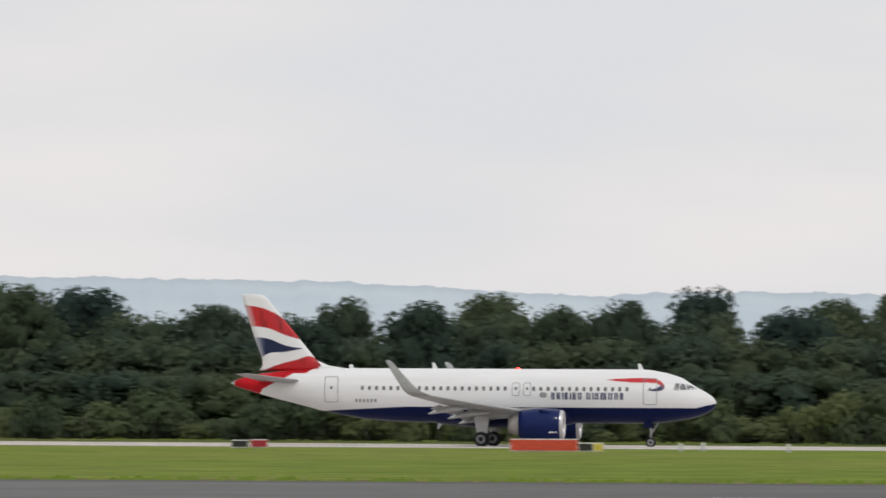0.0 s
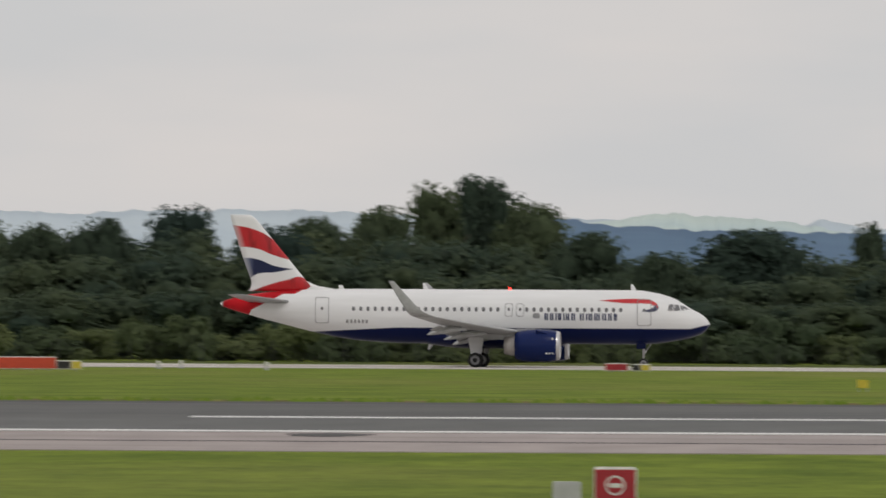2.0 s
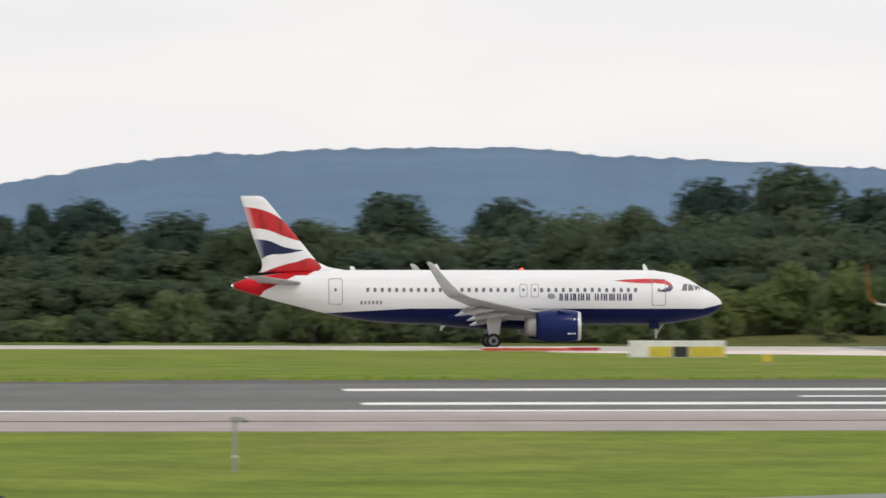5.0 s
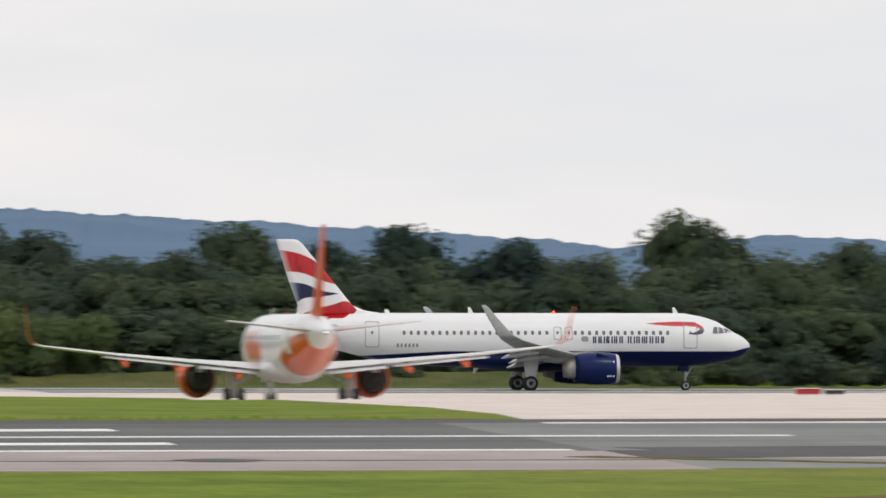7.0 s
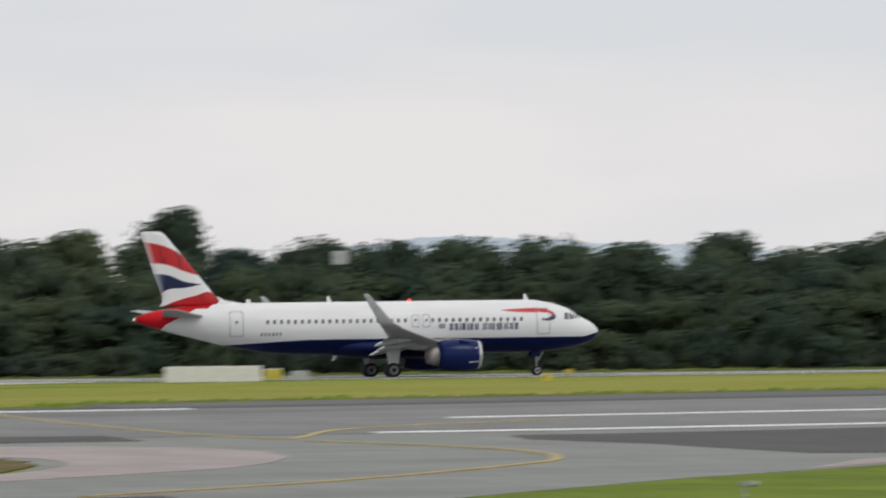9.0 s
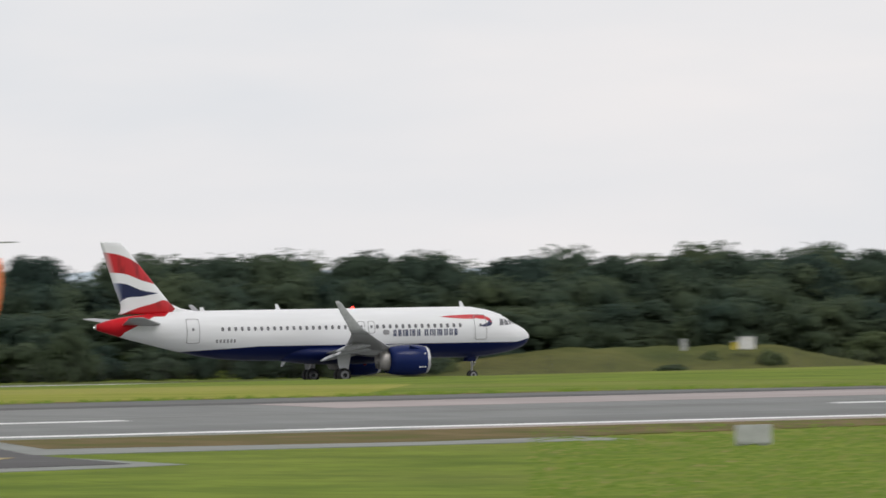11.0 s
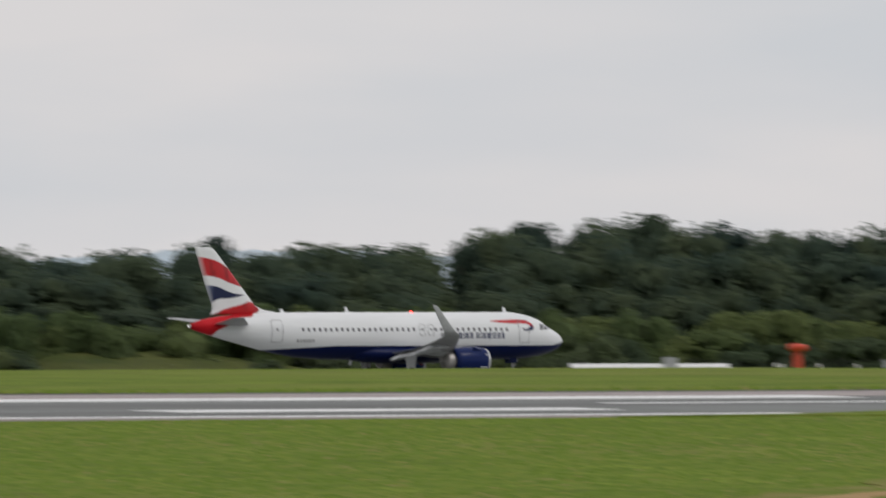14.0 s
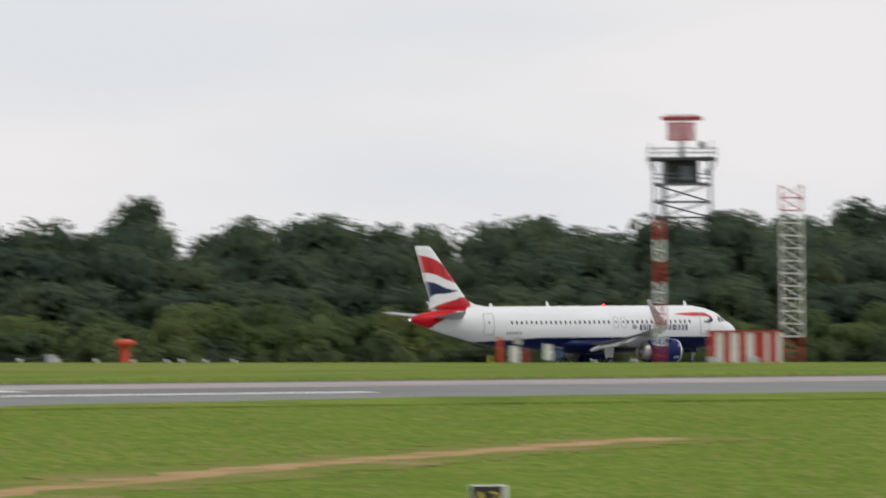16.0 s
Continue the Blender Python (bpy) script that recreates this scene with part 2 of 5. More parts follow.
sheet("runway_far_asphalt", bar(60, 1200, 704, 762), 0.03, M_ASPHALT, "grey asphalt stretch of the far runway", "runway")
sheet("runway_near_verge", bar(2, 150, 371, 379), 0.026, M_DARKASPHALT, "dark asphalt runway verge", "runway shoulder")
sheet("shoulder_joint", bar(-700, 46, 307, 307.5), 0.04, M_DARKASPHALT, "dark sealed joint along the pale shoulder", "runway shoulder")
for cx, cy in [(-25.9, 315.7), (31.8, 307.6)]:
    sheet("oil_stain", [(cx + 1.3 * math.cos(i * .393) * (1 + .3 * math.sin(i * 2.1)), cy + 2.2 * math.sin(i * .393)) for i in range(16)], 0.042, M_DARKASPHALT, "dark stain on the pale shoulder", "stain")
# Grass strip in a darker green than the mown field.
sheet("rank_strip", bar(-900, 1200, 770, 797), 0.012, M_DARKGRASS, "dark green grass strip before the wood", "grass")
# pavement that joins the two runways, and the holding area on it
sheet("taxiway_crossing", [(16.7, 704.1), (48.0, 689.6), (67.1, 673.9), (62.9, 542.4), (60.8, 485.2), (55.8, 420.3), (51.8, 383.0), (74.1, 387.2), (83.2, 455.5), (94.5, 528.1), (119.0, 653.5), (129.9, 668.2), (156.1, 720.5)],
      0.022, M_CONCRETE, "pale concrete taxiway crossing to the far runway", "taxiway")
sheet("taxiway_near", [(12.3, 204.4), (27.0, 222.4), (32.7, 234.5), (43.0, 247.8), (50.4, 262.5), (54.9, 273.0), (57.5, 282.4), (58.4, 289.4), (57.8, 296.4), (53.3, 303.1), (44.7, 312.6), (53.3, 318.3), (70.8, 317.7), (101.6, 319.5), (96.4, 296.5), (95.1, 276.9), (91.9, 274.5), (83.5, 270.9), (74.7, 257.4), (67.9, 247.9), (57.6, 229.9), (47.5, 213.3), (39.3, 198.4), (22.1, 176.9), (10.2, 169.7)],
      0.018, M_TAXI, "grey asphalt taxiway curving off the runway", "taxiway")
sheet("taxiway_worn", [(48.3, 311.3), (60.6, 310.6), (65.5, 306.8), (67.5, 302.8), (68.0, 297.6), (66.7, 289.2), (64.3, 280.7), (60.9, 272.5), (55.7, 264.7), (50.1, 256.7), (44.9, 249.7), (50.5, 262.4), (55.1, 272.2), (57.7, 279.6), (59.0, 285.5), (59.7, 293.0), (58.4, 299.4), (53.8, 305.8)],
      0.04, M_PALE, "pale worn paving round the grass island", "taxiway")
sheet("taxiway_dark", [(80.0, 313.5), (87.6, 314.0), (100.5, 316.4), (96.9, 298.1), (94.1, 279.3), (86.1, 276.7), (81.2, 281.3), (81.4, 298.6), (79.2, 308.0)],
      0.034, M_DARKASPHALT, "dark resurfaced asphalt beside the runway", "taxiway")
sheet("taxiway_patch", [(25.5, 214.0), (38.2, 228.8), (46.4, 234.0), (51.2, 236.3), (51.1, 234.2), (44.2, 223.2), (35.5, 212.6), (22.8, 191.6)], 0.034, M_DARKASPHALT, "dark resurfaced strip of the taxiway", "taxiway")
# dry brown margins where the grass meets the pavement
for x0, x1, y0 in ((-700, 2, 371), (2, 50, 379), (190, 760, 371)):
    sheet("dry_margin", bar(x0, x1, y0, y0 + 9), 0.02, M_MARGIN, "dry brown grass along the runway edge", "grass")
sheet("worn_verge", [(79, 371.5), (82, 396), (92, 404), (101, 401), (113, 406), (124, 399), (137, 401), (150, 393), (162, 390), (176, 381), (190, 371.5)], 0.03, M_WORNASPHALT, "worn grey verge with a ragged grassy edge", "runway shoulder")
sheet("dry_margin", [(82, 394), (92, 402), (101, 399), (113, 404), (124, 397), (137, 399), (150, 391), (162, 388), (176, 379), (196, 371.5), (196, 377), (178, 388), (163, 396), (150, 400), (136, 408), (124, 406), (112, 413), (101, 408), (91, 412), (83, 405)], 0.036, M_MARGIN, "dry brown grass along the worn verge", "grass")
sheet("dry_margin", [(101.7, 317), (99.5, 304), (112, 301), (124, 305), (138, 309), (140, 316.8)], 0.03, M_MARGIN, "dry brown grass at the runway corner", "grass")
sheet("grass_overgrowth", [(188, 316.2), (198, 319), (206, 324), (216, 326), (228, 330), (250, 329), (300, 331), (760, 330), (760, 316.2)], 0.062, M_GRASS, "mown grass grown over the runway shoulder", "grass")
# markings of the near runway
for x0, x1 in ((-700, 45), (77, 199)):
    sheet("edge_line", bar(x0, x1, 319.6, 321.2), 0.05, M_MARK, "white runway edge line", "runway marking")
sheet("dark_band", [(46, 309.5), (46, 319.4), (58, 319.4), (67, 317.2), (60, 313), (53, 310)], 0.046, M_DARKASPHALT, "dark resurfaced band at the runway edge", "runway")
line_sheet("dry_margin", [(36, 238.5), (43.2, 250.5), (49.6, 264), (54, 274), (56.6, 283), (57.4, 289.8), (56.8, 296), (52.4, 302.4), (44, 311.5)], 1.6, 0.046, M_MARGIN, "dry brown grass round the island's edge", "grass", .5)
sheet("worn_strip", bar(128, 760, 354, 364.4), 0.04, M_PALE, "pale pinkish worn strip along the runway edge", "runway")
sheet("edge_line_far", bar(50, 80, 362.9, 364.3), 0.05, M_MARK, "white runway edge line", "runway marking")
for i in range(-8, 9):
    sheet("centre_dash", bar(26 + 59 * i, 56 + 59 * i, 341.35, 342.65), 0.05, M_MARK, "white dash of the runway centre line", "runway marking")
for x0, x1, w, y in ((10, 32.5, 3, 331), (10, 32.5, 3, 353), (176, 221, 5, 353), (176, 196, 4, 331)):
    sheet("landing_bar", bar(x0, x1, y - w / 2, y + w / 2), 0.052, M_MARK, "broad white touchdown bar on the runway", "runway marking")
for i in range(-8, 14):
    sheet("far_centre_dash", bar(20 + 59 * i, 50 + 59 * i, 736.5, 737.5), 0.05, M_MARK, "white dash of the runway centre line", "runway marking")
for y in (715, 752):
    sheet("far_edge_line", bar(-900, 1200, y - .4, y + .4), 0.05, M_MARK, "white runway edge line", "runway marking")
line_sheet("taxi_line", [(71.5, 370.2), (70.9, 343.0), (70.9, 323.6), (71.9, 314.1), (73.1, 314.9), (75.7, 322.7), (78.3, 327.5), (82.7, 332.1), (87.9, 336.2)], 0.36, 0.06, M_YELLOW, "yellow taxiway guide line", "taxiway marking")
line_sheet("taxi_line", [(72.3, 310.2), (75.0, 297.7), (74.4, 288.0), (73.1, 280.9), (70.2, 272.4), (59.5, 251.8), (49.4, 236.9)], 0.36, 0.062, M_YELLOW, "yellow taxiway guide line", "taxiway marking")
line_sheet("taxi_line", [(84.0, 272.6), (89.2, 282.8), (94.3, 292.4)], 0.5, 0.06, M_YELLOW, "yellow taxiway guide line", "taxiway marking")
TRACK = [(114.7, 190.1), (129.9, 206.0), (146.5, 221.7), (154.0, 228.1), (161.6, 234.5), (169.3, 241.0), (177, 247.2), (184.5, 253.2)]
line_sheet("dirt_track", TRACK, 7.0, 0.03, M_TUFTS, "grass worn thin beside the dirt track", "track", .35)
line_sheet("dirt_track", TRACK, 2.0, 0.045, M_DIRT, "worn brown dirt track through the grass", "track", .55)


# ---- tufts of the rough grass before the near runway ----
def tuft_field():
    """Low clumps of grass, sparse where the track is worn, all in one sheet of small mounds."""
    rg = np.random.default_rng(5)
    n = 42000
    b = np.radians(rg.uniform(21, 38.8, n))
    far = np.sqrt(rg.uniform(195 ** 2, 400 ** 2, n))
    px, py = far * np.sin(b), far * np.cos(b)
    away = np.full(n, 1e9)
    for (ax, ay), (bx, by) in zip(TRACK, TRACK[1:]):
        q = np.clip(((px - ax) * (bx - ax) + (py - ay) * (by - ay)) / ((bx - ax) ** 2 + (by - ay) ** 2), 0, 1)
        away = np.minimum(away, np.hypot(px - ax - q * (bx - ax), py - ay - q * (by - ay)))
    keep = (py < 316) & ((away > 4) | (rg.uniform(0, 1, n) < (away - .4) / 5))
    px, py = px[keep], py[keep]
    size = rg.uniform(.02, .07, len(px))
    ex = rg.uniform(-80, 330, 2600)
    ey = np.interp(ex, [1, 2, 78, 82, 113, 150, 190, 195], [371, 379, 379, 396, 405, 393, 372, 371]) + rg.exponential(2.2, 2600) + .5
    keep = (ex < 48) | (ex > 78)
    px, py = np.concatenate([px, ex[keep]]), np.concatenate([py, ey[keep]])
    size = np.concatenate([size, rg.uniform(.04, .22, keep.sum())])
    vs, fs = [], []
    for x, y, w, h, a in zip(px, py, rg.uniform(.15, .5, len(px)), size, rg.uniform(0, 1.6, len(px))):
        z, i = height(x, y), len(vs)
        c, d = w * math.cos(a), w * math.sin(a)
        vs += [(x + c, y + d, z - .02), (x - d, y + c, z - .02), (x - c, y - d, z - .02), (x + d, y - c, z - .02), (x + c * .2, y + d * .2, z + h)]
        fs += [(i, i + 1, i + 4), (i + 1, i + 2, i + 4), (i + 2, i + 3, i + 4), (i + 3, i, i + 4)]
    me = bpy.data.meshes.new("grass_tufts")
    me.from_pydata(vs, [], fs)
    me.shade_smooth()
    k = Nodes("tufted_grass", 0.9)
    k.b.inputs["Specular IOR Level"].default_value = 0.05
    g = k.n.new("ShaderNodeNewGeometry")
    own = k.ramp(g.outputs["Random Per Island"], (0.0, (0.1, 0.162, 0.017)), (0.6, (0.132, 0.198, 0.024)), (0.92, (0.17, 0.21, 0.036)), (1.0, (0.215, 0.205, 0.07)))
    me.materials.append(k.color(own).mat)
    tagged(new("grass_tufts", me), "uneven bright green grass tufts with dry stalks", "grass", kind="stuff")


tuft_field()


# ---- shapes ----
def loft(bm, rings, cap=True):
    """Skin a row of closed rings that have the same number of points."""
    rows = [[bm.verts.new(p) for p in r] for r in rings]
    n = len(rows[0])
    for a, b in zip(rows, rows[1:]):
        for i in range(n):
            bm.faces.new((a[i], a[(i + 1) % n], b[(i + 1) % n], b[i]))
    if cap:
        bm.faces.new(rows[0][::-1])
        bm.faces.new(rows[-1])
    bmesh.ops.recalc_face_normals(bm, faces=bm.faces)
    return bm


def spun(profile, origin, axis="x", n=24, cap=True):
    """A body of revolution: (along, radius) pairs about an axis through origin."""
    rings = []
    for s, r in profile:
        ring = []
        for i in range(n):
            a = 2 * math.pi * i / n
            c, d = r * math.cos(a), r * math.sin(a)
            q = {"x": (s, c, d), "y": (c, s, d), "z": (c, d, s)}[axis]
            ring.append(Vector(q) + Vector(origin))
        rings.append(ring)
    return loft(bmesh.new(), rings, cap)


def box(x0, x1, y0, y1, z0, z1, bevel=0.02):
    bm = bmesh.new()
    bmesh.ops.create_cube(bm, size=1)
    for v in bm.verts:
        v.co = ((x0 + x1) / 2 + v.co.x * (x1 - x0), (y0 + y1) / 2 + v.co.y * (y1 - y0), (z0 + z1) / 2 + v.co.z * (z1 - z0))
    if bevel:
        bmesh.ops.bevel(bm, geom=bm.edges[:], offset=bevel, segments=2, affect="EDGES")
    return bm


def rod(a, b, r, r2=None, n=10):
    a, b = Vector(a), Vector(b)
    q = (b - a).to_track_quat("Z", "Y")
    ring = [Vector((math.cos(2 * math.pi * i / n), math.sin(2 * math.pi * i / n), 0)) for i in range(n)]
    return loft(bmesh.new(), [[a + q @ (p * r) for p in ring], [b + q @ (p * (r if r2 is None else r2)) for p in ring]])


def add(bm, other):
    me = bpy.data.meshes.new("joined")
    other.to_mesh(me)
    other.free()
    bm.from_mesh(me)
    bpy.data.meshes.remove(me)
    return bm


# ---- airliner ----
# along from the nose, height of the centre line, half width, half height
HULL = [(0, 3.42, .04, .04), (.12, 3.42, .3, .28), (.35, 3.42, .58, .53), (.65, 3.42, .82, .76), (1.05, 3.45, 1.05, .95),
        (1.5, 3.49, 1.26, 1.13), (2.05, 3.6, 1.45, 1.38), (2.6, 3.73, 1.61, 1.6), (3.2, 3.79, 1.75, 1.76), (3.9, 3.84, 1.86, 1.91),
        (5.2, 3.91, 1.96, 2.07), (6.5, 3.92, 1.98, 2.08), (23, 3.92, 1.98, 2.08), (25, 3.95, 1.97, 2.05), (27.2, 4.03, 1.9, 1.97),
        (29, 4.17, 1.76, 1.82), (30.9, 4.36, 1.52, 1.6), (33, 4.56, 1.18, 1.26), (34.3, 4.66, .96, 1.04), (35.4, 4.74, .75, .81),
        (36.5, 4.79, .5, .54), (37.2, 4.79, .31, .32), (37.5, 4.79, .2, .2)]
HD = [h[0] for h in HULL]


def hull_at(d):
    return [float(np.interp(d, HD, [h[k] for h in HULL])) for k in (1, 2, 3)]


def skin(d, z, side, off=0.01):
    """The point of the hull's skin that far from the nose and that high, on one side."""
    zc, w, h = hull_at(d)
    s = max(-0.999, min(0.999, (z - zc) / h))
    return Vector((-d, side * (w * math.sqrt(1 - s * s) + off), z))


def skin_patch(outline, side, off=0.01, cuts=1):
    """A thin panel that follows the skin, its outline given as (along, height)."""
    bm = bmesh.new()
    f = bm.faces.new([bm.verts.new((d, 0, z)) for d, z in outline])
    if cuts > 1:
        zs = [z for _, z in outline]
        ds = [d for d, _ in outline]
        for lo, hi, no in ((min(zs), max(zs), (0, 0, 1)), (min(ds), max(ds), (1, 0, 0))):
            for k in range(1, cuts):
                c = lo + (hi - lo) * k / cuts
                bmesh.ops.bisect_plane(bm, geom=[*bm.verts, *bm.edges, *bm.faces], plane_co=(c * no[0], 0, c * no[2]), plane_no=no)
    for v in bm.verts:
        v.co = skin(v.co.x, v.co.z, side, off)
    bmesh.ops.recalc_face_normals(bm, faces=bm.faces)
    if bm.faces[:][0].normal.y * side < 0:
        bmesh.ops.reverse_faces(bm, faces=bm.faces[:])
    return bm


def rounded(d0, d1, z0, z1, r, n=4):
    out = []
    for cx, cz, a0 in ((d1 - r, z1 - r, 0), (d0 + r, z1 - r, 90), (d0 + r, z0 + r, 180), (d1 - r, z0 + r, 270)):
        for k in range(n + 1):
            a = radians(a0 + 90 * k / n)
            out.append((cx + r * math.cos(a), cz + r * math.sin(a)))
    return out


FOIL = [(0, 0), (.02, .22), (.08, .4), (.2, .52), (.38, .52), (.6, .36), (.82, .15), (1, .01), (1, -.01), (.82, -.08), (.6, -.22), (.38, -.38), (.2, -.42), (.08, -.32), (.02, -.18)]


def foil_ring(y, lead, chord, z, thick, lean=0.0):
    """A wing section: lead is along from the nose, lean tips its upper side inboard."""
    s = 1 if y >= 0 else -1
    a = radians(lean)
    return [(-(lead + c * chord), y - s * math.sin(a) * t * thick * chord, z + math.cos(a) * t * thick * chord) for c, t in FOIL]


def wheel(parent, x, y, r, width, mats):
    bm = spun([(-width * .5, r * .62), (-width * .5, r * .86), (-width * .38, r * .97), (0, r), (width * .38, r * .97), (width * .5, r * .86), (width * .5, r * .62)], (x, y, r), "y", 28)
    w = part("wheel", bm, mats["tyre"], parent, "black rubber tyre on a grey rim", True)
    for s in (-1, 1):
        part("rim", spun([(s * width * .36, r * .25), (s * width * .5, r * .3), (s * width * .53, r * .5), (s * width * .5, r * .64), (s * width * .3, r * .64)], (x, y, r), "y", 20), mats["rim"], w, "", True)


def airliner(name, mats, label, marks, droop=.42):
    plane = tagged(new(name), label, "airliner")
    rings = []
    for d, zc, w, h in HULL:
        rings.append([(-d, w * math.sin(2 * math.pi * i / 40), zc + h * math.cos(2 * math.pi * i / 40)) for i in range(40)])
    hull = part("fuselage", loft(bmesh.new(), rings), mats["hull"], plane, "", True)
    part("exhaust_cap", spun([(-37.5, .2), (-37.62, .17), (-37.62, .05)], (0, 0, 4.79), "x", 16), mats["metal"], hull)
    # belly fairing
    belly = []
    for d, w, z0 in ((10.6, .5, 1.95), (11.4, 1.5, 1.68), (12.6, 1.95, 1.52), (15, 2.08, 1.46), (18.4, 2.08, 1.46), (20, 1.9, 1.56), (21.5, 1.3, 1.75), (22.4, .5, 1.92)):
        belly.append([(-d, w * math.sin(2 * math.pi * i / 24), max(z0 + (3.0 - z0) * (1 - math.cos(2 * math.pi * i / 24)) * .5 ** .8, z0)) for i in range(24)])
    part("belly_fairing", loft(bmesh.new(), belly), mats["belly"], plane, "", True)
    for s in (-1, 1):
        secs = [(1.2 * s, 11.9, 6.9, 2.32, .15, 0), (1.98 * s, 12.35, 6.15, 2.36, .145, 0), (6.4 * s, 14.6, 3.95, 2.8, .115, 0), (11.5 * s, 17.25, 2.75, 3.28, .105, 0),
                (16.6 * s, 19.95, 1.62, 3.86, .1, 0), (17.15 * s, 20.3, 1.5, 4.0, .1, 20), (17.5 * s, 20.85, 1.22, 4.28, .1, 55), (17.66 * s, 21.36, .98, 4.75, .09, 76), (17.8 * s, 22.14, .74, 5.6, .08, 80), (17.92 * s, 22.8, .5, 6.35, .08, 80), (17.95 * s, 23.05, .32, 6.55, .06, 80)]
        wing = part("wing", loft(bmesh.new(), [foil_ring(*q) for q in secs[:6]]), mats["wing"], plane, "light grey metal wing", True)
        part("winglet", loft(bmesh.new(), [foil_ring(*q) for q in secs[5:]]), mats["winglet"], wing, "upturned winglet", True)
        for y0, y1, a in ((2.3, 6.2, 0), (6.6, 12.6, 1)):
            rr = []
            for y in (y0, y1):
                te = float(np.interp(y, [1.98, 6.4, 11.5, 16.6], [18.45, 18.5, 19.95, 21.5]))
                zz = float(np.interp(y, [1.98, 6.4, 11.5, 16.6], [2.26, 2.72, 3.2, 3.8]))
                ch = .95 if a == 0 else .75
                rr.append([(-(te - .35 + c * ch), s * y, zz - droop * .3 - c * ch * droop + t * .1 * ch) for c, t in FOIL])
            part("flap", loft(bmesh.new(), rr), mats["wing"], wing, "", True)
        for y, ln in ((3.6, 3.1), (7.6, 3.3), (11.2, 3.0)):
            te = float(np.interp(y, [1.98, 6.4, 11.5, 16.6], [18.45, 18.5, 19.95, 21.5]))
            zz = float(np.interp(y, [1.98, 6.4, 11.5, 16.6], [2.26, 2.72, 3.2, 3.8])) - .32
            te += .35
            canoe = spun([(-(te + .75 - ln), .03), (-(te + .75 - ln * .85), .16), (-(te + .75 - ln * .6), .25), (-(te + .75 - ln * .35), .24), (-(te + .75 - ln * .12), .14), (-(te + .75), .03)], (0, s * y, zz + .1), "x", 14)
            for v in canoe.verts:
                v.co.z -= .16 * max(0, -v.co.x - (te - ln * .4)) ** 1.5
            part("flap_fairing", canoe, mats["track"], wing, "", True)
        tail = [(.5 * s, 31.9, 3.5, 4.92, .11, 0), (3.3 * s, 33.7, 2.35, 5.2, .1, 0), (6.0 * s, 35.35, 1.3, 5.48, .09, 0), (6.2 * s, 35.7, .8, 5.5, .08, 0)]
        part("tailplane", loft(bmesh.new(), [foil_ring(*q) for q in tail]), mats["wing"], plane, "grey tailplane", True)
        # engine
        ey, ez = 5.75 * s, 1.72
        cowl = part("engine_cowl", spun([(-11.42, 1.13), (-11.9, 1.22), (-12.6, 1.26), (-13.4, 1.24), (-14.1, 1.16), (-14.6, 1.05), (-14.6, 1.0), (-14.0, 1.06)], (0, ey, ez), "x", 40, False), mats["engine"], plane, "", True)
        part("intake_lip", spun([(-11.42, 1.132), (-11.25, 1.09), (-11.15, 1.03), (-11.16, .99), (-11.3, .96), (-11.9, .97)], (0, ey, ez), "x", 40, False), mats["lip"], cowl, "polished metal intake lip", True)
        part("fan", spun([(-11.75, .02), (-12.0, .22), (-12.12, .3), (-12.15, .965), (-12.25, .965)], (0, ey, ez), "x", 32), mats["dark"], cowl)
        part("nozzle", spun([(-14.0, .9), (-14.6, .82), (-15.1, .74), (-15.42, .66), (-15.4, .6), (-15.0, .55), (-15.3, .3), (-15.5, .03)], (0, ey, ez), "x", 28), mats["nozzle"], cowl, "pale metal exhaust nozzle and cone", True)
        part("bypass_duct", spun([(-14.5, 1.0), (-14.52, .6)], (0, ey, ez), "x", 28), mats["dark"], cowl)
        py = []
        for d, z0, z1, w in ((12.5, 2.85, 2.98, .08), (13.6, 2.7, 3.02, .2), (15.0, 2.2, 2.95, .22), (16.4, 2.15, 2.75, .16), (17.4, 2.35, 2.55, .05)):
            py.append([(-d, ey - w, z0), (-d, ey + w, z0), (-d, ey + w, z1), (-d, ey - w, z1)])
        part("pylon", loft(bmesh.new(), py), mats["wing"], cowl)
        for q in (-1, 1):
            fin_plate = loft(bmesh.new(), [[(-11.95 - k, ey + q * .86, 2.58), (-12.95 - k, ey + q * .86, 2.6), (-12.95 - k, ey + q * 1.02, 2.92)] for k in (0, .05)])
            part("strake", fin_plate, mats["engine"], cowl)
        for d, z, w in ((11.62, 2.25, .12), (11.62, 1.15, .1), (11.85, 1.15, .1), (12.05, 1.15, .16)):
            r = math.sqrt(max(.1, 1.225 ** 2 - (z - ez) ** 2)) + .02
            part("cowl_mark", box(-d - w, -d, ey + s * r - .01, ey + s * r + .01, z - .06, z + .06, 0), mats["door"], cowl)
        # main gear
        gy = 3.8 * s
        gear = part("main_gear", add(rod((-17.75, gy, 2.5), (-17.75, gy, .57), .15), rod((-17.75, gy - .62, .57), (-17.75, gy + .62, .57), .1)), mats["strut"], plane, "", True)
        part("gear_door", loft(bmesh.new(), [[(-17.1, gy + s * .3, 2.35), (-18.35, gy + s * .3, 2.35), (-18.1, gy + s * .22, 1.05), (-17.3, gy + s * .22, 1.05)], [(-17.1, gy + s * .35, 2.35), (-18.35, gy + s * .35, 2.35), (-18.1, gy + s * .27, 1.05), (-17.3, gy + s * .27, 1.05)]]), mats["door"], gear, "white landing gear door")
        part("drag_brace", rod((-17.7, gy, 1.3), (-17.5, gy - s * 1.6, 2.2), .07), mats["strut"], gear)
        for dy in (-.46, .46):
            wheel(plane, -17.75, gy + dy, .575, .42, mats)
    # fin and its fillet
    fin = []
